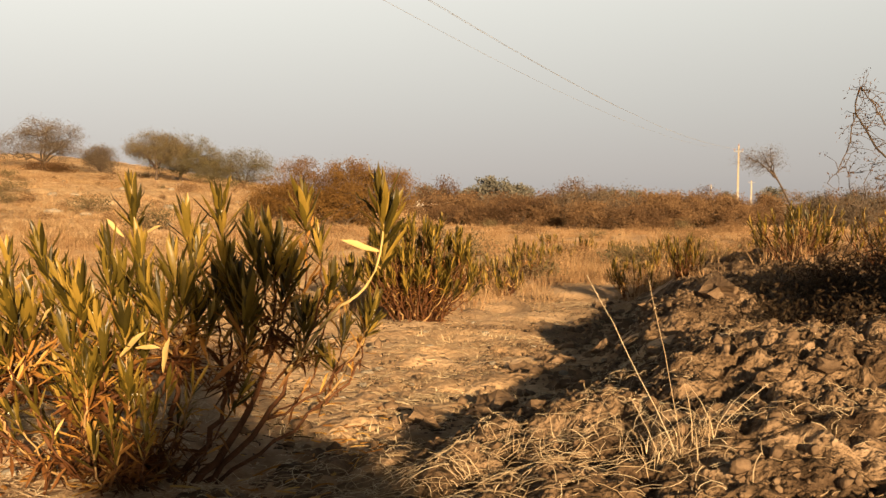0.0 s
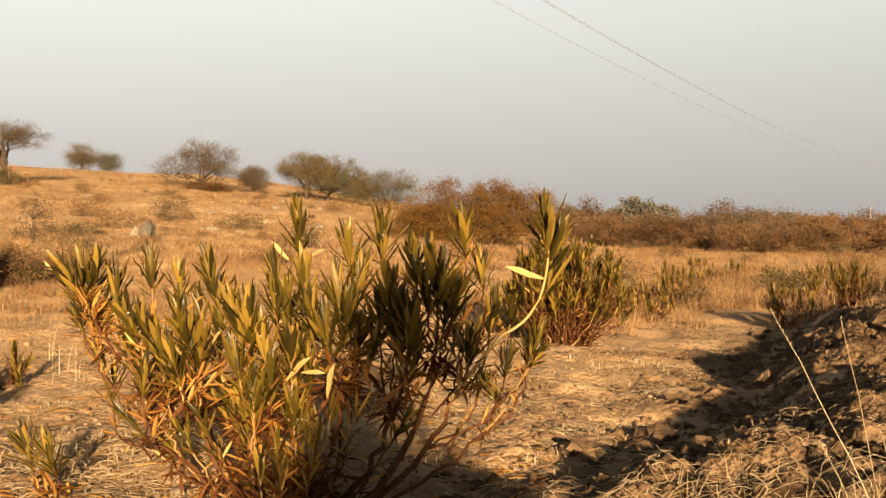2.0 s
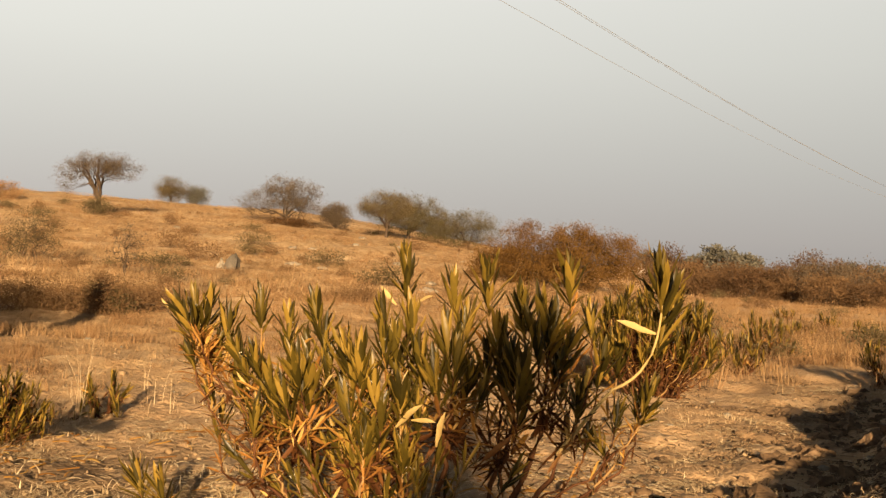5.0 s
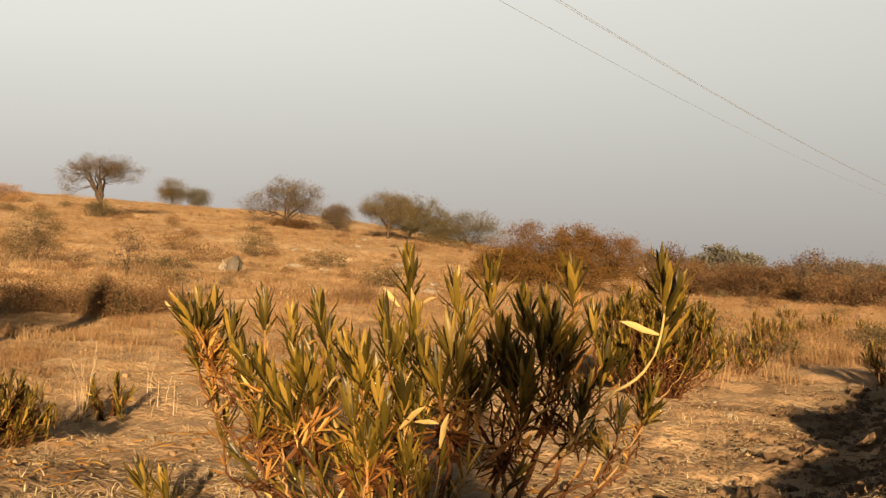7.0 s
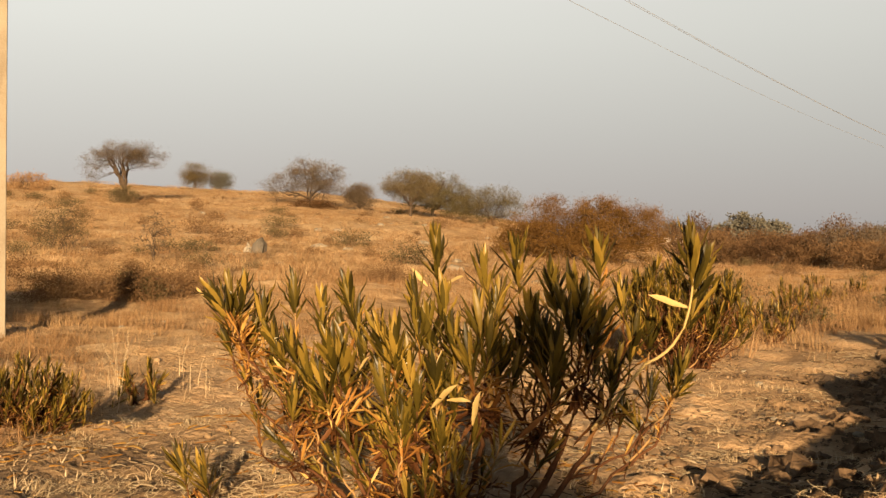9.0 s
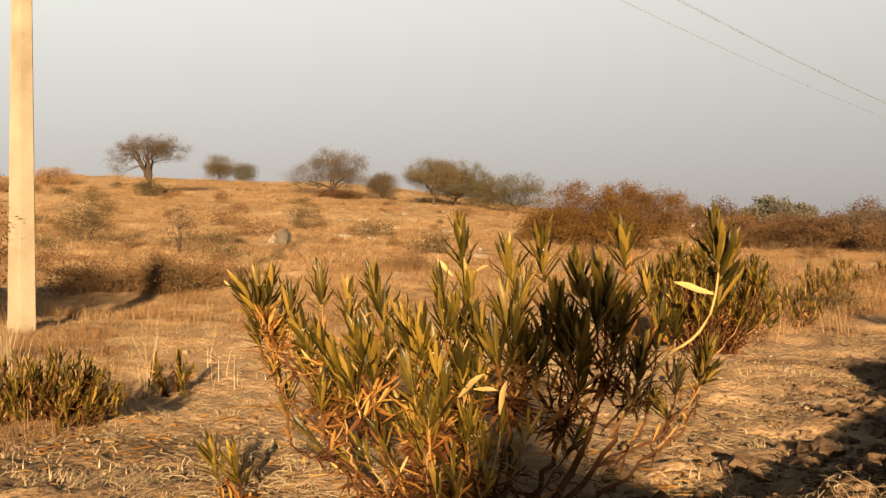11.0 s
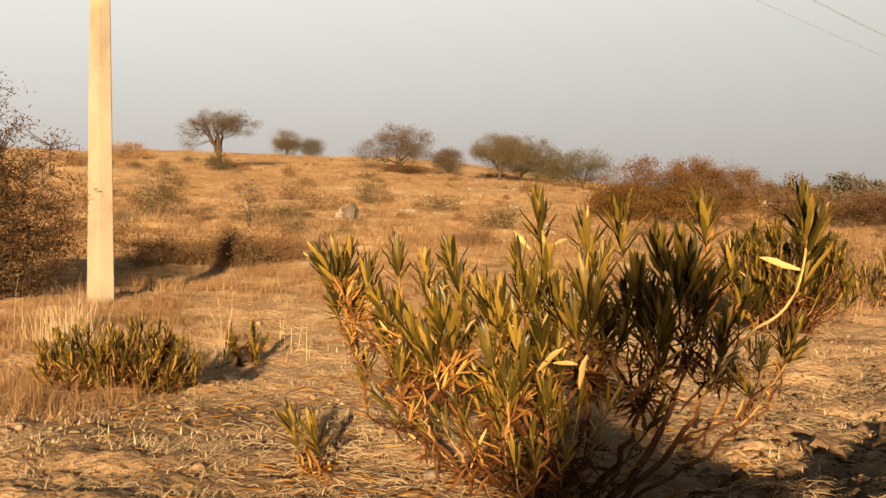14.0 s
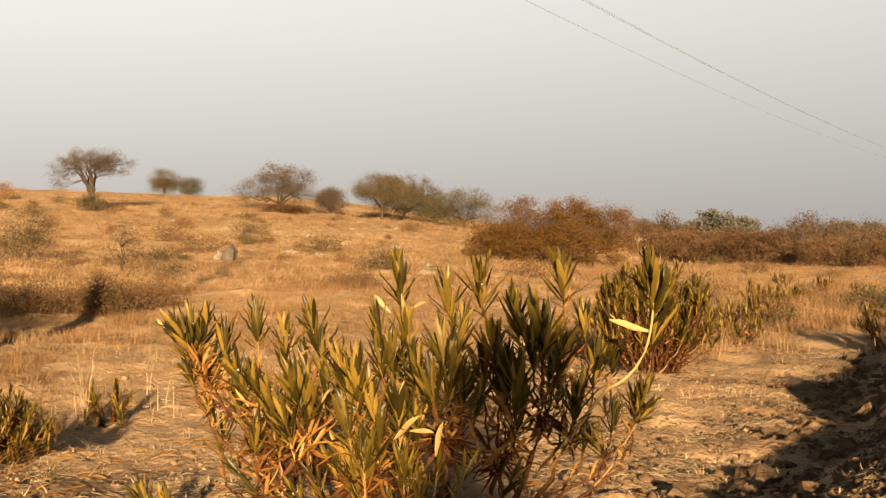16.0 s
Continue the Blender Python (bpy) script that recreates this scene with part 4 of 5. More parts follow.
far = tree("far_tree", "dark spreading tree on the distant plain", "tree", 9.2, 199, [(0, 0, 4.4, 4.4, 4, 2.8)], M_FARCROWN, 60, fork=1.6, radius=0.3, limbs=7, twigs=90, leaves=1700, leaf=0.26, spread=0.6, group="far trees", twig_r=0.03)
for k in range(20):
    d, a = rs.uniform(190, 430), radians((1.4, 2.0, 3.2, 3.8, 4.3, 0.9, -1.5, 2.5, 7.5, 9.5, 12, 14, 16, 18.5, 21, 22.5, -0.5, 6.4, 10.8, 24)[k])
    x, y = EYE[0] + d * math.sin(a), EYE[1] + d * math.cos(a)
    s = rs.uniform(0.6, 1.0)
    copy_thing(far, pose(x, y, gz(x, y) - 0.3, 0, 0, rs.uniform(0, 360)) @ Matrix.Diagonal((s, s, s, 1)))
tree("leaning_tree", "half-bare leaning tree behind the thorn brush", "tree", 21.9, 56.0, [(-3.0, 0, 4.2, 1.4, 1.1, 0.75), (-2.4, 0, 4.5, 0.7, 0.7, 0.8)], M_BROWNCROWN, 61, fork=3.2, radius=0.07, limbs=7, twigs=110, leaves=4500, leaf=0.02, spread=0.25, lean=(-2.0, 0))

# ---- the thorn tree by the pole ----
tree("red_thorn_tree", "bushy thorn tree with russet curled leaves beside the pole", "tree", -6.95, 6.6, [(0.0, 0, 0.60, 1.0, 0.9, 0.6), (-0.8, 0, 1.2, 0.8, 0.8, 0.9), (0.1, 0, 1.25, 0.55, 0.5, 0.45), (0.30, 0, 1.78, 0.25, 0.3, 0.28), (-0.15, 0.1, 2.08, 0.32, 0.3, 0.28), (0.80, 0, 1.50, 0.28, 0.3, 0.22), (0.85, 0, 1.05, 0.28, 0.3, 0.25), (-0.6, 0.1, 2.05, 0.35, 0.3, 0.25)], M_REDTREE, 62, fork=0.0, radius=0.03, limbs=34, stems=2, twigs=1900, leaves=34000, leaf=0.0105, spread=0.075, long=2.3, twig_r=0.0065)
# ---- on the bank ----
def bare_tree():
    """A nearly leafless tree whose limbs reach over the bank from beside it."""
    rs = np.random.RandomState(63)
    bx, by = 5.5, 7.3
    root = thing("bare_tree", "nearly bare thorny tree leaning over the bank", "tree", pose(bx, by, sz(bx, by) - 0.02))
    up = np.array([bx, by, sz(bx, by)])
    fork = np.array([4.95, 7.05, 1.62])
    knee, crook, peak = np.array([4.12, 7.03, 1.97]), np.array([4.05, 7.06, 2.06]), np.array([4.1, 7.04, 2.26])
    mains = [[up - [0, 0, 0.1], up + [-0.05, 0, 0.4], fork], [fork, [4.24, 6.98, 1.72], knee, crook, peak],
             [crook, [4.03, 7.07, 1.82], [3.97, 7.1, 1.62], [3.88, 7.12, 1.50]], [peak, [4.18, 7.0, 2.15], [4.27, 6.97, 1.94], fork]]
    lines = []
    for k, m in enumerate(mains):
        p = np.array(m, float) - up
        s = np.linspace(0, len(p) - 1, 14)
        q = np.stack([np.interp(s, np.arange(len(p)), p[:, i]) for i in range(3)], -1) + rs.normal(0, 0.006, (14, 3))
        lines.append((q, np.linspace(*((0.03, 0.016), (0.010, 0.006), (0.006, 0.0025), (0.005, 0.008))[k], 14)))
    nodes = np.concatenate([q for q, _ in lines[1:]])
    ends = []
    for k in range(90):
        a = nodes[rs.randint(len(nodes))]
        e = a + rs.normal(0, 0.10, 3) + [0.05, 0, 0.0]
        lines.append((bend(a, e, 0.05, 4, rs, 0.1), np.linspace(0.003, 0.0012, 4)))
        ends.append(e)
    v, f = tubes(lines, 5)
    child("trunk", mesh_of("trunk", v, f, M_BARK, True), root)
    c = np.array(ends)[rs.randint(0, 90, 420)] + rs.normal(0, 0.025, (420, 3))
    v, f = flecks(c, 0.009, rs, 1.6)
    child("crown", mesh_of("crown", v, f, M_REDTREE), root)


bare_tree()
tree("thorn_bush", "sparse dark thorn bush on the bank", "bush", 4.35, 7.3, [(0, 0, 0.75, 0.25, 0.25, 0.35), (0.2, 0, 0.5, 0.3, 0.3, 0.4)], M_REDTREE, 64, fork=0.0, radius=0.012, limbs=9, stems=2, twigs=90, leaves=700, leaf=0.009, spread=0.04, twig_r=0.0035)
for k, (x, y, n, rx, h) in enumerate([(4.5, 9.6, 34, 0.5, 0.62), (5.3, 9.2, 34, 0.5, 0.64), (3.5, 10.3, 22, 0.3, 0.55), (5.0, 10.6, 26, 0.5, 0.6)]):
    lance_bush("lance_leaved_bush", "olive bush on top of the earth bank", x, y, dome(n, rx, 0.35, h, 70 + k), 70 + k, per=12, length=0.11, dead=3, rust=5, group="bushes on the bank")
# Low dark bushes fill the hollow in place of the shade there.
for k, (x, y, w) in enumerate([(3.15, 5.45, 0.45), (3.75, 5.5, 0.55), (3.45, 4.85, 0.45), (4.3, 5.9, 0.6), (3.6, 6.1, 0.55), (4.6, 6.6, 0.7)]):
    tree("twiggy_bush", "dark leafless twigs standing in for shade in the bank's hollow", "bush", x, y, [(0, 0, 0.13, w, 0.40, 0.17)], M_TWIGSHADE, 77 + 10 * k, fork=0.0, radius=0.012, limbs=14, stems=3, twigs=260, leaves=3200, leaf=0.012, spread=0.08, twig_r=0.004, group="twiggy bushes of the bank")

# ---- unseen thorn bushes behind and beside the walker, added to cast shade ----
# This one and the low one stand in for the walker's own shadow.
tree("thorn_bush", "slender unseen thorn bush added to shade the near bush", "bush", 1.63, -2.35, [(0, 0, 1.70, 0.17, 0.22, 0.20), (0.12, 0.1, 1.60, 0.12, 0.16, 0.14), (-0.05, -0.2, 1.42, 0.15, 0.16, 0.16), (0, 0, 1.2, 0.14, 0.2, 0.2)], M_BROWNCROWN, 65, fork=0.0, radius=0.016, limbs=12, stems=1, twigs=160, leaves=4500, leaf=0.019, spread=0.05, twig_r=0.004)
tree("thorn_bush", "broad unseen thorn bush added to shade the bank's hollow", "bush", 5.15, 2.6, [(0, 0, 0.80, 1.0, 0.6, 0.72), (-0.7, 0.2, 0.6, 0.35, 0.4, 0.5)], M_BROWNCROWN, 66, fork=0.0, radius=0.02, limbs=14, stems=3, twigs=300, leaves=20000, leaf=0.024, spread=0.09, twig_r=0.005)

tree("thorn_bush", "low unseen thorn bush added to shade the near bush's foot", "bush", 1.58, -1.85, [(0.0, 0, 0.72, 0.27, 0.22, 0.40), (0.13, 0, 0.95, 0.20, 0.2, 0.22), (-0.26, 0, 0.80, 0.28, 0.2, 0.46), (-0.50, 0, 0.66, 0.20, 0.2, 0.32), (-0.05, -0.1, 0.35, 0.30, 0.2, 0.3)], M_BROWNCROWN, 67, fork=0.0, radius=0.012, limbs=12, stems=1, twigs=260, leaves=22000, leaf=0.019, spread=0.05, twig_r=0.004)

# ---- low scrub of the slope ----
rs = np.random.RandomState(80)
for k, (x, y, w, mat) in enumerate([(-6.4, 20.0, 0.9, M_SCRUB), (-7.5, 11.6, 0.8, M_SCRUB), (-8.3, 11.2, 0.6, M_SCRUB), (-7.3, 12.6, 0.9, M_SCRUB)]):
    tree("hill_scrub", "low brown scrub on the grassy slope", "bush", x, y, [(0, 0, 0.17, 0.85 * w, 0.6, 0.20), (0.3 * w, 0, 0.24, 0.3, 0.3, 0.24)], mat, 81 + k, fork=0.0, radius=0.012, limbs=14, stems=4, twigs=150, leaves=9000, leaf=0.0105, spread=0.15, long=1.8, twig_r=0.004, bark=M_SCRUB, group="scrub of the slope")
tree("hill_scrub", "tall thin scrub with dry twigs on the slope", "bush", -17.2, 23.2, [(0, 0, 0.8, 0.8, 0.7, 0.8), (-0.6, 0, 0.5, 0.5, 0.5, 0.5)], M_OLIVE, 88, fork=0.0, radius=0.02, limbs=10, stems=4, twigs=130, leaves=4320, leaf=0.016, spread=0.14, long=2.0, twig_r=0.008)
# Added to break up the pole's shadow where it crosses the brown scrub.
tree("hill_scrub", "low dark olive scrub added to break up the pole's shadow", "bush", -7.3, 11.75, [(0, 0, 0.20, 0.34, 0.3, 0.22), (-0.25, 0, 0.26, 0.25, 0.25, 0.2)], M_GREENCROWN, 90, fork=0.0, radius=0.01, limbs=12, stems=4, twigs=130, leaves=6000, leaf=0.011, spread=0.07, long=1.9, twig_r=0.003)
tree("dead_sapling", "thin dead sapling with dry twigs on the slope", "tree", -12.9, 21.2, [(0, 0, 0.9, 0.4, 0.4, 0.6)], M_BROWNCROWN, 89, fork=0.3, radius=0.025, limbs=4, twigs=40, leaves=351, leaf=0.026, spread=0.1, twig_r=0.007)
FARSCRUB = [tree("hill_scrub", "low brown scrub on the grassy slope", "bush", x, y, [(0, 0, 0.32, 0.85, 0.6, 0.36)], mat, 181 + k, fork=0.0, radius=0.015, limbs=6, stems=3, twigs=20, leaves=900, leaf=0.028, spread=0.16, long=1.7, twig_r=0.005, bark=M_SCRUB, group="scrub of the slope")
            for k, (x, y, mat) in enumerate([(-15.5, 30.0, M_SCRUB), (-12.0, 33.0, M_OLIVE), (-19.0, 34.0, M_SCRUB)])]
for k in range(170):
    d, a = rs.uniform(20, 78), radians(rs.uniform(-50, -7))
    x, y = EYE[0] + d * math.sin(a), EYE[1] + d * math.cos(a)
    s = rs.uniform(0.25, 0.95) if k < 80 else rs.uniform(0.12, 0.32)
    copy_thing(FARSCRUB[rs.randint(3)], pose(x, y, gz(x, y), 0, 0, rs.uniform(0, 360)) @ Matrix.Diagonal((s * rs.uniform(0.8, 1.5), s, s * rs.uniform(0.7, 1.2), 1)))
for k in range(46):
    d, a = rs.uniform(15, 44), radians(rs.uniform(-3, 25))
    x, y = EYE[0] + d * math.sin(a), EYE[1] + d * math.cos(a)
    s = rs.uniform(0.3, 0.8)
    copy_thing(FARSCRUB[(0, 2, 1)[rs.randint(3)]], pose(x, y, gz(x, y), 0, 0, rs.uniform(0, 360)) @ Matrix.Diagonal((s * rs.uniform(0.8, 1.5), s, s * rs.uniform(0.7, 1.3), 1)))

# ---- rocks and clods ----
def lump_mesh(name, mat, seed, squash=0.6, rough=0.22):
    rs = np.random.RandomState(seed)
    bm = bmesh.new()
    bmesh.ops.create_icosphere(bm, subdivisions=2, radius=1.0)
    for v in bm.verts:
        q = v.co * 1.3 + Vector((seed * 3.1, seed * 1.7, 0))
        v.co *= 1 + rough * 2 * noise.noise(q) + rough * 1.3 * noise.noise(q * 2.6)
        v.co.z *= squash
    me = bpy.data.meshes.new(name)
    bm.to_mesh(me)
    bm.free()
    me.materials.append(mat)
    return me


rs = np.random.RandomState(90)
CLODS = [lump_mesh("clod", M_CLOD, 5 + k, 0.6, 0.42) for k in range(5)]
PEBBLES = [lump_mesh("stone", M_STONE, 15 + k, 0.6, 0.2) for k in range(3)]
for k in range(190):
    y = rs.uniform(3.1, 11)
    x = 0.75 + (y - 3.0) * 0.235 + rs.uniform(-0.3, 1.0) ** 2 * 2.2 + rs.normal(0, 0.1)
    s = rs.uniform(0.02, 0.06) * (1.6 if rs.rand() < 0.15 else 1)
    ob = tagged(new("clod", CLODS[k % 5]), "dry brown clod of earth on the bank", "clod", "clods of the bank")
    ob.matrix_world = pose(x, y, sz(x, y) + s * 0.10, rs.uniform(-25, 25), rs.uniform(-25, 25), rs.uniform(0, 360)) @ Matrix.Diagonal((s * rs.uniform(0.8, 1.5), s, s, 1))
for k, (x, y, s) in enumerate([(2.72, 6.05, 0.13), (2.2, 6.85, 0.15), (2.55, 7.2, 0.12), (1.65, 5.4, 0.09), (2.35, 6.5, 0.10), (1.95, 6.2, 0.09)]):
    ob = tagged(new("clod", CLODS[k % 5]), "large rounded clod of dry earth on the bank", "clod", "clods of the bank")
    ob.matrix_world = pose(x, y, sz(x, y) + s * 0.1, 10 * k, -8 * k, 47 * k) @ Matrix.Diagonal((s, s * 0.9, s, 1))
for k in range(70):
    x, y = scatter_polar(1, rs, 2.4, 12, -34, 12)
    x, y = float(x[0]), float(y[0])
    s = rs.uniform(0.012, 0.035)
    ob = tagged(new("stone", PEBBLES[k % 3]), "small pale stone on the sandy ground", "stone", "small stones")
    ob.matrix_world = pose(x, y, gz(x, y) + s * 0.2, 0, 0, rs.uniform(0, 360)) @ Matrix.Diagonal((s * 1.3, s, s, 1))
ob = tagged(new("rock", lump_mesh("rock", M_ROCK, 44, 0.9, 0.42)), "grey weathered rock leaning on the grassy slope", "rock")
ob.matrix_world = pose(-12.4, 26.3, gz(-12.4, 26.3) + 0.2, 0, 28, 20) @ Matrix.Diagonal((0.17, 0.22, 0.38, 1))
# The grey rock's lit left half is put in as a separate pale lump.
ob = tagged(new("rock", lump_mesh("rock", M_STONE, 47, 0.8, 0.4)), "pale lump for the lit left half of the grey rock", "rock")
ob.matrix_world = pose(-12.75, 26.2, gz(-12.75, 26.2) + 0.08, 0, 20, 60) @ Matrix.Diagonal((0.09, 0.14, 0.20, 1))
for k in range(26):
    d, a = rs.uniform(24, 62), radians(rs.uniform(-30, -8))
    x, y = EYE[0] + d * math.sin(a), EYE[1] + d * math.cos(a)
    s = rs.uniform(0.08, 0.22)
    ob = tagged(new("rock", PEBBLES[k % 3]), "pale rock lying in the grass of the slope", "rock", "rocks of the slope")
    ob.matrix_world = pose(x, y, gz(x, y) + s * 0.1, 0, 0, rs.uniform(0, 360)) @ Matrix.Diagonal((s * 1.5, s, s, 1))

for k in range(34):
    x, y = rs.normal(-0.2, 0.9), rs.uniform(25.5, 32.5)
    s = rs.uniform(0.04, 0.15)
    ob = tagged(new("rock", PEBBLES[k % 3]), "pale rock on the bare stony patch of the plain", "rock", "rocks of the stony patch")
    ob.matrix_world = pose(x, y, gz(x, y) + s * 0.15, 0, 0, rs.uniform(0, 360)) @ Matrix.Diagonal((s * 1.6, s, s, 1))

# ---- grass and litter ----
rs = np.random.RandomState(100)


def kept(x, y, scale, cut, rs, soft=0.25):
    """Thins points into patches."""
    k = fnoise(x * scale, y * scale, 3) * 1.1 + 0.5
    ok = k + rs.uniform(-soft, soft, len(x)) > cut
    return x[ok], y[ok]


x, y = kept(*scatter_polar(30000, rs, 22, 105, -56, -5, 1.5), 0.5, 0.5, rs)
grass("slope_grass", "short tawny dry grass covering the slope", x, y, rs.uniform(0.08, 0.28, len(x)) * (0.5 + 1.0 * vnoise(x * 0.7, y * 0.7)), rs, M_HAY, per=16, radius=0.2, width=0.008, splay=2.8, segs=1)
x, y = kept(*scatter_polar(9000, rs, 6.5, 24, -58, -12), 1.1, 0.55, rs)
keep = rs.uniform(0, 1, len(x)) < smooth01((np.hypot(x - EYE[0], y - EYE[1]) - 5.5) / 9)
x, y = x[keep], y[keep]
grass("dip_grass", "tawny dry grass in the dip beyond the bush", x, y, rs.uniform(0.04, 0.18, len(x)) * (0.3 + 1.3 * vnoise(x * 1.3, y * 1.3)), rs, M_PINKHAY, per=22, radius=0.12, width=0.0022, splay=2.2, segs=1)
x, y = kept(*scatter_polar(11000, rs, 10, 45, -8, 24), 0.5, 0.66, rs, 0.3)
keep = rs.uniform(0, 1, len(x)) < smooth01((np.hypot(x - EYE[0], y - EYE[1]) - 9) / 16)
x, y = x[keep], y[keep]
grass("plain_grass", "pale pinkish dry grass on the plain", x, y, rs.uniform(0.04, 0.26, len(x)) * (0.3 + 1.4 * vnoise(x * 0.5, y * 0.5)), rs, M_PINKHAY, per=20, radius=0.16, width=0.0045, splay=2.6, segs=1)
x, y = kept(*scatter_polar(4200, rs, 6.0, 26, -58, -9), 0.8, 0.62, rs, 0.2)
grass("dip_tufts", "soft brown tufts of dry grass in the dip", x, y, rs.uniform(0.06, 0.24, len(x)) * (0.4 + 1.1 * vnoise(x * 0.6, y * 0.6)), rs, M_TUFT, per=50, radius=0.09, width=0.0032, splay=1.3, segs=1)
x, y = kept(*scatter_polar(4600, rs, 10.5, 46, -7, 25), 0.6, 0.60, rs, 0.22)
grass("plain_tufts", "soft brown tufts of dry grass on the plain", x, y, rs.uniform(0.10, 0.36, len(x)) * (0.4 + 1.1 * vnoise(x * 0.5, y * 0.5)), rs, M_TUFT, per=50, radius=0.12, width=0.006, splay=1.2, segs=1)
x, y = scatter_polar(5000, rs, 45, 160, -6, 26)
grass("far_plain_grass", "pale dry grass on the distant plain", x, y, rs.uniform(0.2, 0.5, len(x)), rs, M_PINKHAY, per=8, radius=0.3, width=0.03, splay=0.6, segs=1)
x, y = kept(*scatter_polar(4000, rs, 2.0, 9, -46, 14), 1.0, 0.70, rs, 0.12)
grass("short_grass", "thin dry stubble on the sandy ground", x, y, rs.uniform(0.02, 0.08, len(x)), rs, M_STRAW, per=7, radius=0.03, width=0.003, splay=1.4, segs=2)


x, y = kept(*scatter_polar(15000, rs, 20, 85, -56, -6, 1.4), 0.6, 0.5, rs)
grass("slope_tufts", "taller darker tufts of dry grass on the slope", x, y, rs.uniform(0.12, 0.42, len(x)), rs, M_TUFT, per=14, radius=0.14, width=0.007, splay=1.8, segs=1)
x, y = kept(*scatter_polar(6500, rs, 2.0, 5.4, -50, -8), 1.5, 0.90, rs, 0.10)
grass("straw_stubble", "broken pale straw stubble in clumps", x, y, rs.uniform(0.015, 0.045, len(x)), rs, M_STRAW, per=10, radius=0.03, width=0.0024, splay=4.0, segs=2)


x, y = kept(*scatter_polar(2600, rs, 5.2, 10.0, -54, -35), 1.2, 0.45, rs)
grass("edge_grass", "soft brown-pink dry grass round the low bush", x, y, rs.uniform(0.04, 0.14, len(x)), rs, M_TUFT, per=12, radius=0.07, width=0.002, splay=2.6, segs=2)
for cx, cy, r, n in ((-1.35, 1.95, 0.34, 260), (-2.05, 1.9, 0.3, 150), (-1.15, 1.55, 0.3, 160), (-2.1, 2.95, 0.35, 170), (-1.7, 3.3, 0.3, 110), (-2.6, 2.4, 0.3, 120), (-0.55, 2.6, 0.3, 90)):
    x, y = rs.normal(cx, r * 0.55, n), rs.normal(cy, r * 0.4, n)
    grass("straw_clump", "dense clump of broken pale straw stubble", x, y, rs.uniform(0.02, 0.055, n), rs, M_STRAW, per=14, radius=0.026, width=0.0026, splay=4.5, segs=2)
x, y = kept(*scatter_polar(3200, rs, 4.3, 7.2, -58, -38), 1.2, 0.48, rs)
grass("brown_grass", "soft brown dry grass round the low bush", x, y, rs.uniform(0.05, 0.22, len(x)), rs, M_TUFT, per=11, radius=0.05, width=0.0016, splay=2.0, segs=2)
x, y = np.concatenate([rs.normal(1.43, 0.05, 30), rs.normal(1.18, 0.22, 26)]), np.concatenate([rs.normal(1.79, 0.05, 30), rs.normal(2.05, 0.12, 26)])
grass("straw_tuft", "small tuft of pale straw at the foot of the tall stalks", x, y, np.concatenate([rs.uniform(0.06, 0.20, 30), rs.uniform(0.05, 0.13, 26)]), rs, M_STRAW, per=5, radius=0.03, width=0.0012, splay=1.6, segs=3)
ICO = np.array([(0, 0, -1), (0.72, -0.53, -0.45), (-0.28, -0.85, -0.45), (-0.89, 0, -0.45), (-0.28, 0.85, -0.45), (0.72, 0.53, -0.45), (0.28, -0.85, 0.45), (-0.72, -0.53, 0.45), (-0.72, 0.53, 0.45), (0.28, 0.85, 0.45), (0.89, 0, 0.45), (0, 0, 1)])
ICO_F = np.array([(0, 1, 2), (1, 0, 5), (0, 2, 3), (0, 3, 4), (0, 4, 5), (1, 5, 10), (2, 1, 6), (3, 2, 7), (4, 3, 8), (5, 4, 9), (1, 10, 6), (2, 6, 7), (3, 7, 8), (4, 8, 9), (5, 9, 10), (6, 10, 11), (7, 6, 11), (8, 7, 11), (9, 8, 11), (10, 9, 11)])


def rubble(name, label, x, y, size, rs, mat):
    """Many small crumbs of earth or stone, half sunk."""
    n = len(x)
    a = rs.uniform(0, 2 * math.pi, n)[:, None]
    v = ICO[None] * rs.uniform(0.6, 1.3, (n, 12, 1)) * rs.uniform(0.6, 1.4, (n, 1, 3)) * size[:, None, None]
    vx, vy = v[..., 0] * np.cos(a) - v[..., 1] * np.sin(a), v[..., 0] * np.sin(a) + v[..., 1] * np.cos(a)
    V = np.stack([vx + x[:, None], vy + y[:, None], v[..., 2] + (surf(x, y) + size * 0.25)[:, None]], -1).reshape(-1, 3)
    F = (np.arange(n) * 12)[:, None, None] + ICO_F[None]
    return tagged(new(name, mesh_of(name, V, [F.reshape(-1, 3)], mat)), label, "rubble", kind="stuff")


x, y = kept(*scatter_polar(13000, rs, 2.0, 10, 2, 33), 1.3, 0.42, rs)
rubble("bank_rubble", "crumbs and small lumps of dry earth on the bank", x, y, rs.gamma(1.2, 0.0042, len(x)) + 0.003, rs, M_CLOD)
x, y = kept(*scatter_polar(5000, rs, 2.0, 11, -46, 10), 0.9, 0.5, rs)
rubble("ground_rubble", "small crumbs of earth and grit on the sandy ground", x, y, rs.gamma(1.6, 0.003, len(x)) + 0.003, rs, M_GRIT)


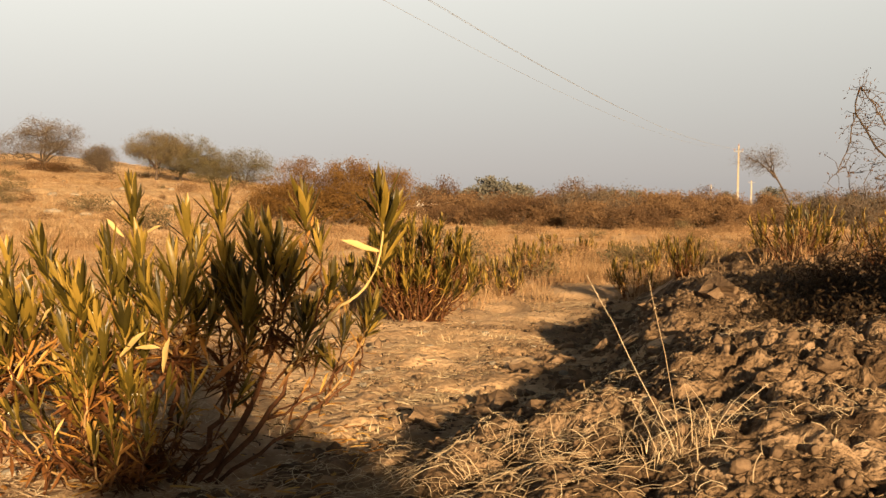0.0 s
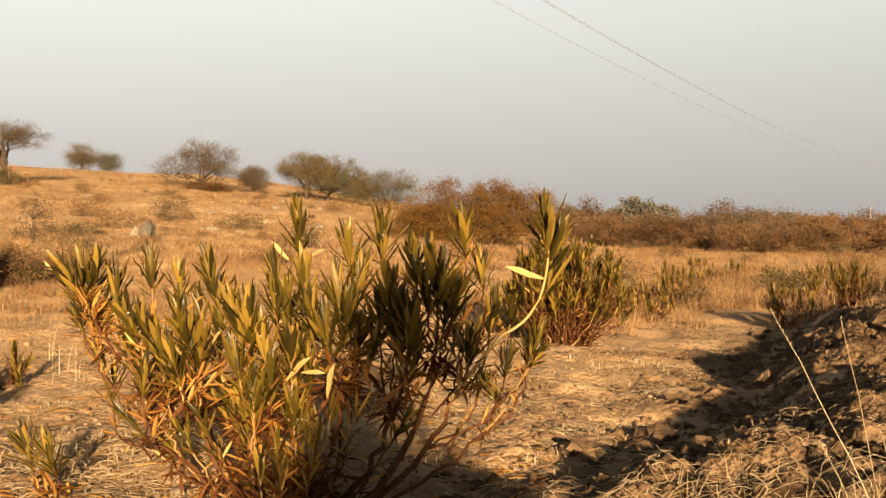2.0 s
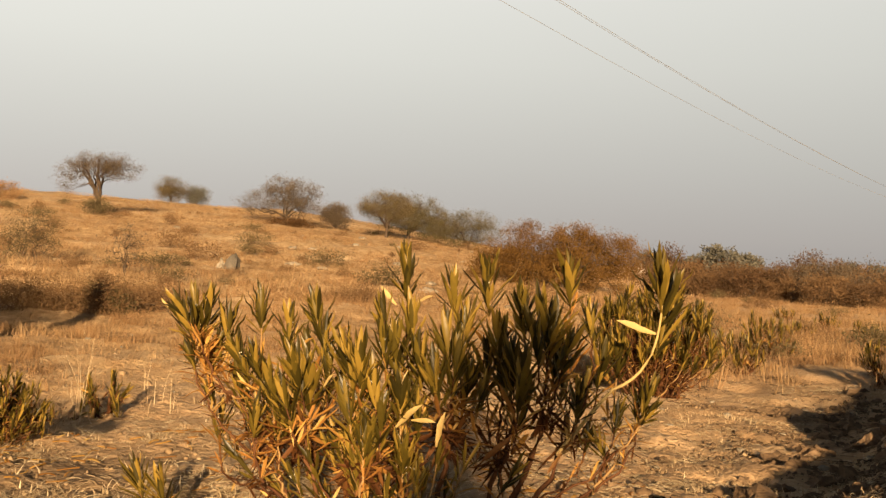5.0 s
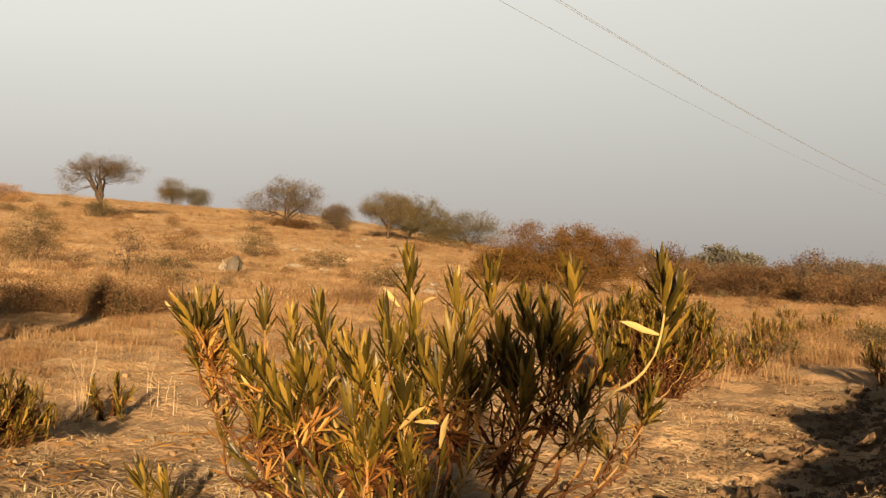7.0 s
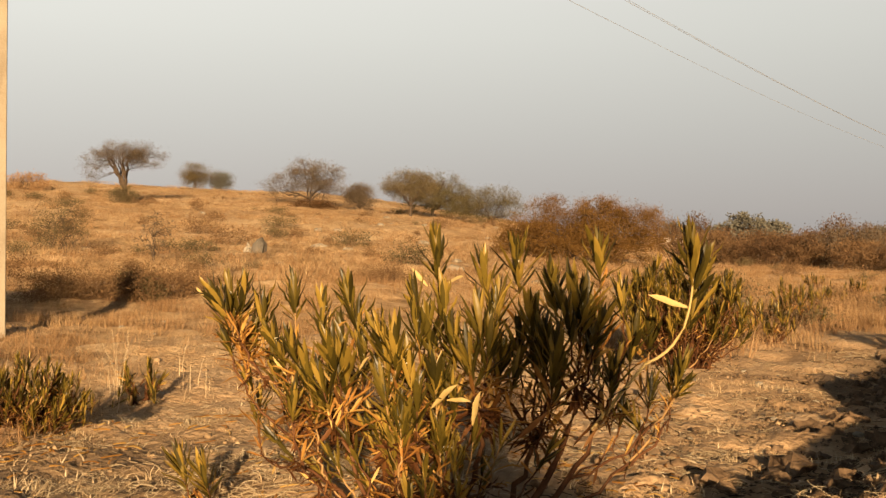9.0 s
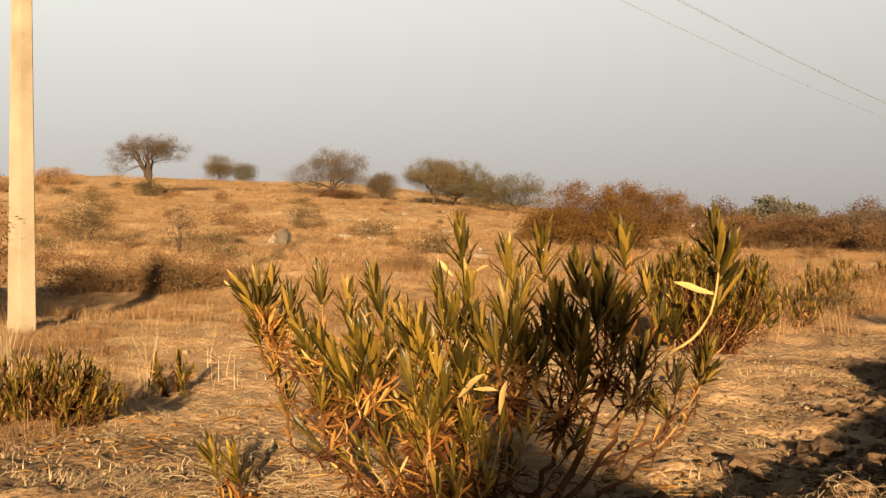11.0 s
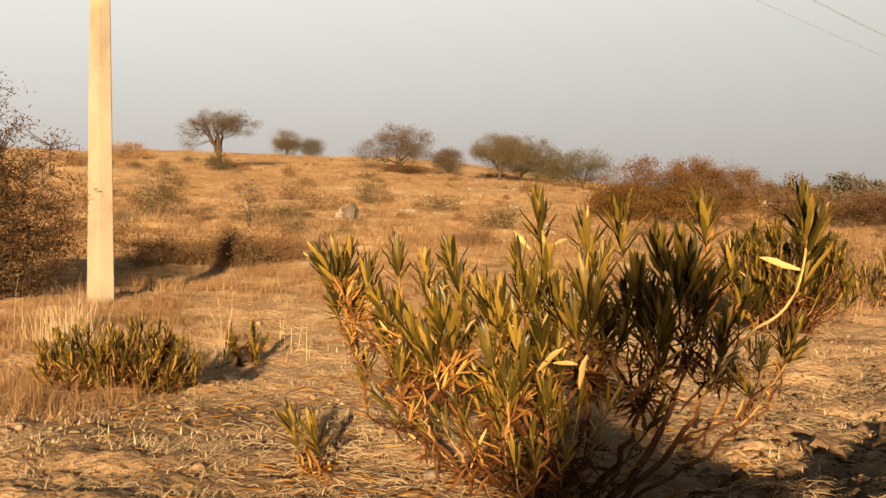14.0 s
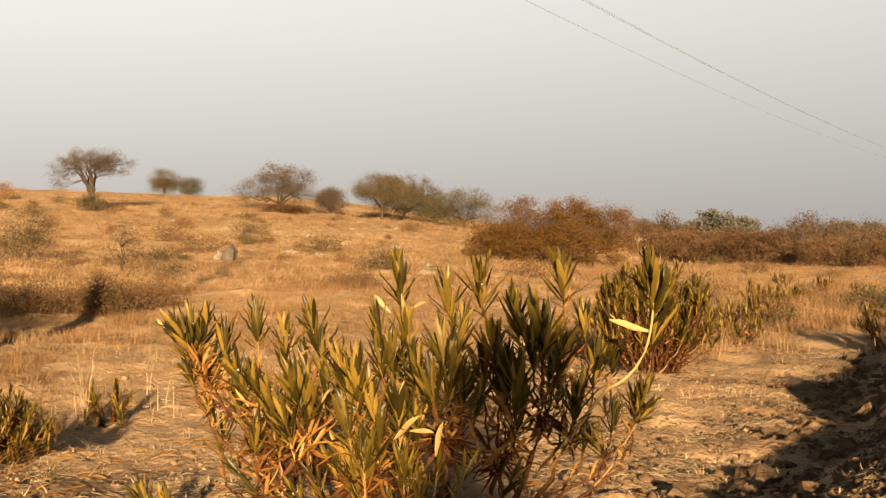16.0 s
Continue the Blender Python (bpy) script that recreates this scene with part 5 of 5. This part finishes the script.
def litter(name, label, x, y, rs, mat, lo, hi, width, lift=0.01, arch=0.15, segs=3, kink=0.0):
    """Loose straws lying on the ground, each a shallow arc."""
    n = len(x)
    a, L = rs.uniform(0, 2 * math.pi, n), rs.uniform(lo, hi, n)
    turn = rs.normal(0, 1.0, n) + 0.01
    up = rs.uniform(0, 2, n)
    V = []
    # each straw lies stiffly on the ground under its two ends and its middle
    e1, e2, mid = (surf(x + k * L * np.cos(a), y + k * L * np.sin(a)) for k in (-0.45, 0.45, 0.0))
    tilt = np.clip(e2 - e1, -0.45 * L, 0.45 * L)
    rest = np.maximum(np.minimum((e1 + e2) / 2, mid + 0.2 * L), mid)
    width = width * rs.uniform(0.55, 1.35, n)
    for s in np.linspace(-0.5, 0.5, segs + 1):
        u, v = L * np.sin(turn * s) / turn, L * (1 - np.cos(turn * s)) / turn
        px, py = x + u * np.cos(a) - v * np.sin(a), y + u * np.sin(a) + v * np.cos(a)
        pz = rest + tilt * s + lift + L * arch * (0.25 - s * s) * up
        px, py, pz = px + rs.normal(0, kink, n) * L, py + rs.normal(0, kink, n) * L, pz + np.abs(rs.normal(0, kink, n)) * L
        b = a + turn * s
        wx, wy = -np.sin(b) * width, np.cos(b) * width
        V += [np.stack([px - wx, py - wy, pz], -1), np.stack([px, py, pz + width], -1), np.stack([px + wx, py + wy, pz], -1)]
    V = np.stack(V, 1).reshape(-1, 3)
    o = (np.arange(n) * 3 * (segs + 1))[:, None]
    q = np.concatenate([o + np.array([3 * i + j, 3 * i + j + 1, 3 * i + j + 4, 3 * i + j + 3]) for i in range(segs) for j in range(2)])
    return tagged(new(name, mesh_of(name, V, [q], mat)), label, "straw", kind="stuff")


x, y = kept(*scatter_polar(13000, rs, 1.6, 6.5, -50, 30), 1.5, 0.52, rs, 0.15)
litter("straw_litter", "bleached straw and dead leaf litter on the ground", x, y, rs, M_STRAW, 0.015, 0.06, 0.0014, 0.01, 0.4)
x, y = rs.normal(0.88, 0.42, 900), rs.normal(1.90, 0.23, 900)
litter("straw_heap", "tangle of long bleached straw at the foot of the bank", x, y, rs, M_STRAW, 0.02, 0.15, 0.0012, 0.004, 0.26, 5, 0.018)
x, y = kept(*scatter_polar(9000, rs, 4.0, 13, -10, 13), 1.2, 0.55, rs, 0.2)
litter("track_straw", "thin bleached straw scattered on the sandy track", x, y, rs, M_STRAW, 0.03, 0.12, 0.0020, 0.008, 0.3)
x, y = rs.normal(-0.75, 0.35, 1300), rs.normal(2.35, 0.35, 1300)
litter("bush_straw", "bleached straw and broken stems scattered beside the bush", x, y, rs, M_STRAW, 0.02, 0.10, 0.0018, 0.008, 0.3)
x, y = kept(*scatter_polar(800, rs, 1.8, 4.8, -40, 0), 1.6, 0.5, rs)
litter("fallen_leaves", "fallen ochre leaves around the bush", x, y, rs, M_DEAD, 0.03, 0.09, 0.004, 0.012)

x, y = kept(*scatter_polar(1900, rs, 2.2, 10, 5, 33), 1.2, 0.45, rs)
litter("bank_twigs", "dark dry twigs and leaf litter on the bank", x, y, rs, M_TWIGSHADE, 0.03, 0.14, 0.002, 0.01, 0.06)
x, y = kept(*scatter_polar(1300, rs, 2.2, 9, 4, 33), 1.4, 0.55, rs)
litter("bank_straw", "short bleached straws scattered on the bank", x, y, rs, M_STRAW, 0.03, 0.12, 0.0011, 0.010, 0.15)
x, y = kept(*scatter_polar(3600, rs, 3.2, 13, -10, 13), 1.3, 0.5, rs, 0.2)
litter("track_twigs", "small dark twigs and leaf bits on the sandy track", x, y, rs, M_TWIGSHADE, 0.02, 0.11, 0.003, 0.006, 0.1)
x, y = kept(*scatter_polar(3600, rs, 3.2, 13, -10, 13), 1.3, 0.5, rs, 0.2)
rubble("track_crumbs", "dark earth crumbs scattered on the sandy track", x, y, rs.gamma(1.3, 0.0055, len(x)) + 0.004, rs, M_CLOD)
# tall dry stalks
def stalks(name, label, x, y, tips, seed, mat=None):
    rs = np.random.RandomState(seed)
    root = thing(name, label, "dry grass", pose(x, y, sz(x, y)))
    for tip in tips:
        p = bend((rs.normal(0, 0.03), rs.normal(0, 0.03), -0.03), tip, 0.04, 8, rs, 0.01)
        v, f = tubes([(p, np.linspace(0.0014, 0.0008, 8))], 4)
        stalk = child("stalk", mesh_of("stalk", v, f, mat or M_STRAW), root)
        c = p[-1] - (p[-1] - p[-3]) * rs.uniform(0, 0.8, (14, 1)) + rs.normal(0, 0.002, (14, 3))
        v, f = flecks(c, 0.0025, rs, 2.2, 1.5)
        child("seed_head", mesh_of("seed_head", v, f, mat or M_STRAW), stalk)
    return root


stalks("grass_stalks", "two tall bleached grass stalks on the bank", 1.42, 1.78, [(-0.23, 0.17, 1.095 - sz(1.42, 1.78)), (-0.052, 0.17, 1.08 - sz(1.42, 1.78)), (0.30, 0.17, 0.79 - sz(1.42, 1.78)), (-0.12, 0.05, 0.16)], 110)
stalks("reed_tuft", "tall dry reed stalks beside the low bush", -2.75, 4.3, [(0.02, 0, 0.6), (-0.05, 0.02, 0.5), (0.08, 0, 0.42), (-0.1, 0, 0.4), (0.05, 0.05, 0.5)], 111)
stalks("reed_tuft", "thin dry stalks behind the low bush", -2.2, 4.9, [(0.02, 0, 0.45), (-0.06, 0.02, 0.4), (0.1, 0, 0.38)], 112)
x = rs.normal(-4.30, 0.13, 70)
y = rs.normal(4.75, 0.15, 70)
grass("tall_straw", "upright tuft of tall bleached straw near the red tree", x, y, rs.uniform(0.25, 0.60, 70), rs, M_STRAW, per=6, radius=0.06, width=0.0018, splay=0.6)
x, y = kept(*scatter_polar(620, rs, 12, 38, -5, 22), 0.45, 0.55, rs, 0.3)
x, y = np.concatenate([x, rs.uniform(1.6, 6.5, 60), [-5.86, -5.8]]), np.concatenate([y, rs.uniform(14.5, 25, 60), [8.13, 8.1]])
grass("feather_grass", "soft pinkish tufts of feathery dry grass on the plain", x, y, rs.uniform(0.14, 0.42, len(x)), rs, M_PINKHAY, per=80, radius=0.13, width=0.003, splay=1.7, segs=2)
x, y = rs.uniform(-3.4, -1.5, 22), rs.uniform(4.2, 5.6, 22)
grass("thin_stalks", "thin upright dry stalks round the low bushes", x, y, rs.uniform(0.12, 0.36, 22), rs, M_STRAW, per=4, radius=0.04, width=0.0016, splay=0.5, segs=3)

# ---- poles and wires ----
def box_bm(bm, w0, d0, w1, d1, z0, z1, bevel):
    vs = [bm.verts.new((sx * w / 2, sy * d / 2, z)) for z, w, d in ((z0, w0, d0), (z1, w1, d1)) for sx, sy in ((-1, -1), (1, -1), (1, 1), (-1, 1))]
    for f in ((3, 2, 1, 0), (4, 5, 6, 7), (0, 1, 5, 4), (1, 2, 6, 5), (2, 3, 7, 6), (3, 0, 4, 7)):
        bm.faces.new([vs[i] for i in f])
    bmesh.ops.bevel(bm, geom=bm.edges[:], offset=bevel, segments=2, affect="EDGES")


def to_mesh(bm, name, mat):
    me = bpy.data.meshes.new(name)
    bm.to_mesh(me)
    bm.free()
    me.materials.append(mat)
    return me


def power_pole(x, y, turn, h, label, width=0.25, arm=0.75, taper=0.6, lean=0.0):
    root = thing("power_pole", label, "power pole", pose(x, y, gz(x, y), 0, lean, 0) @ pose(0, 0, 0, 0, 0, turn), "power poles")
    bm = bmesh.new()
    box_bm(bm, width, width * 0.72, width * taper, width * taper * 0.8, -0.3, h, 0.012)
    child("shaft", to_mesh(bm, "shaft", M_CONCRETE), root)
    bm = bmesh.new()
    box_bm(bm, arm * 2, 0.05, arm * 2, 0.05, h - 0.40, h - 0.34, 0.006)
    bmesh.ops.translate(bm, verts=bm.verts, vec=(0, -width * 0.32, 0))
    cross = child("cross_arm", to_mesh(bm, "cross_arm", M_STEEL), root, "galvanised steel cross arm")
    for ox, oz in ((0.0, h), (-arm * 0.85, h - 0.34), (arm * 0.85, h - 0.34)):
        p = np.array([[ox, 0 if ox == 0 else -width * 0.32, oz + dz] for dz in (0, 0.04, 0.05, 0.09, 0.10, 0.14, 0.16)])
        v, f = tubes([(p, [0.012, 0.012, 0.04, 0.03, 0.045, 0.03, 0.012])], 10)
        child("insulator", mesh_of("insulator", v, f, M_PORCELAIN, True), root if ox == 0 else cross)
    return root


P1, P2 = (-5.85, 6.92), (22.3, 71.5)
LINE_TURN = -math.degrees(math.atan2(P2[0] - P1[0], P2[1] - P1[1]))
power_pole(*P1, LINE_TURN, 6.45, "tapered square concrete power pole standing in dry grass", arm=0.58, taper=0.42, lean=0.8)
power_pole(*P2, LINE_TURN, 6.4, "slender pale concrete power pole with a steel cross arm", 0.18, arm=0.35)
for px, py, h in ((69.2, 218.8, 7.4), (73.7, 269.5, 7.4), (99.5, 417.7, 8.0), (120.0, 560.0, 8.5)):
    power_pole(px, py, LINE_TURN, h, "distant pale power pole on the plain", 0.4)


def wire(name, a, b, sag, r=0.0036):
    root = thing(name, "thin grey overhead power line wire", "wire", Matrix.Identity(4), "overhead wires")
    s = np.linspace(0, 1, 60)[:, None]
    p = np.asarray(a) + (np.asarray(b) - np.asarray(a)) * s
    p[:, 2] -= sag * 4 * (s * (1 - s))[:, 0]
    v, f = tubes([(p, np.full(60, r))], 6)
    child("strand", mesh_of("strand", v, f, M_WIRE, True), root)


ax = np.array([math.cos(radians(LINE_TURN)), math.sin(radians(LINE_TURN)), 0])
A1 = np.array([P1[0] + 0.09, P1[1], gz(*P1) + 6.27])
A2 = np.array([P2[0], P2[1], gz(*P2) + 6.22])
for off1, off2, sag in ((0.49, 0.30, 1.20), (0.40, 0.26, 1.17), (-0.49, -0.30, 1.25)):
    wire("wire", A1 + ax * off1, A2 + ax * off2, sag)
    wire("wire", A1 + ax * off1, A1 - (A2 - A1) + ax * off1, sag)

# ---- pale buildings on the skyline ----
for bx, by, w in ((-7.0, 349, 9), (1.2, 352, 8), (-2.5, 356, 6)):
    root = thing("far_house", "tiny whitewashed house on the distant plain", "house", pose(bx, by, gz(bx, by)), "far houses")
    bm = bmesh.new()
    box_bm(bm, w, 6, w, 6, -0.3, 3.2, 0.05)
    child("wall", to_mesh(bm, "wall", M_WALL), root)
    bm = bmesh.new()
    box_bm(bm, w + 0.8, 6.8, w + 0.8, 6.8, 3.2, 3.5, 0.05)
    child("roof", to_mesh(bm, "roof", M_CONCRETE), root)
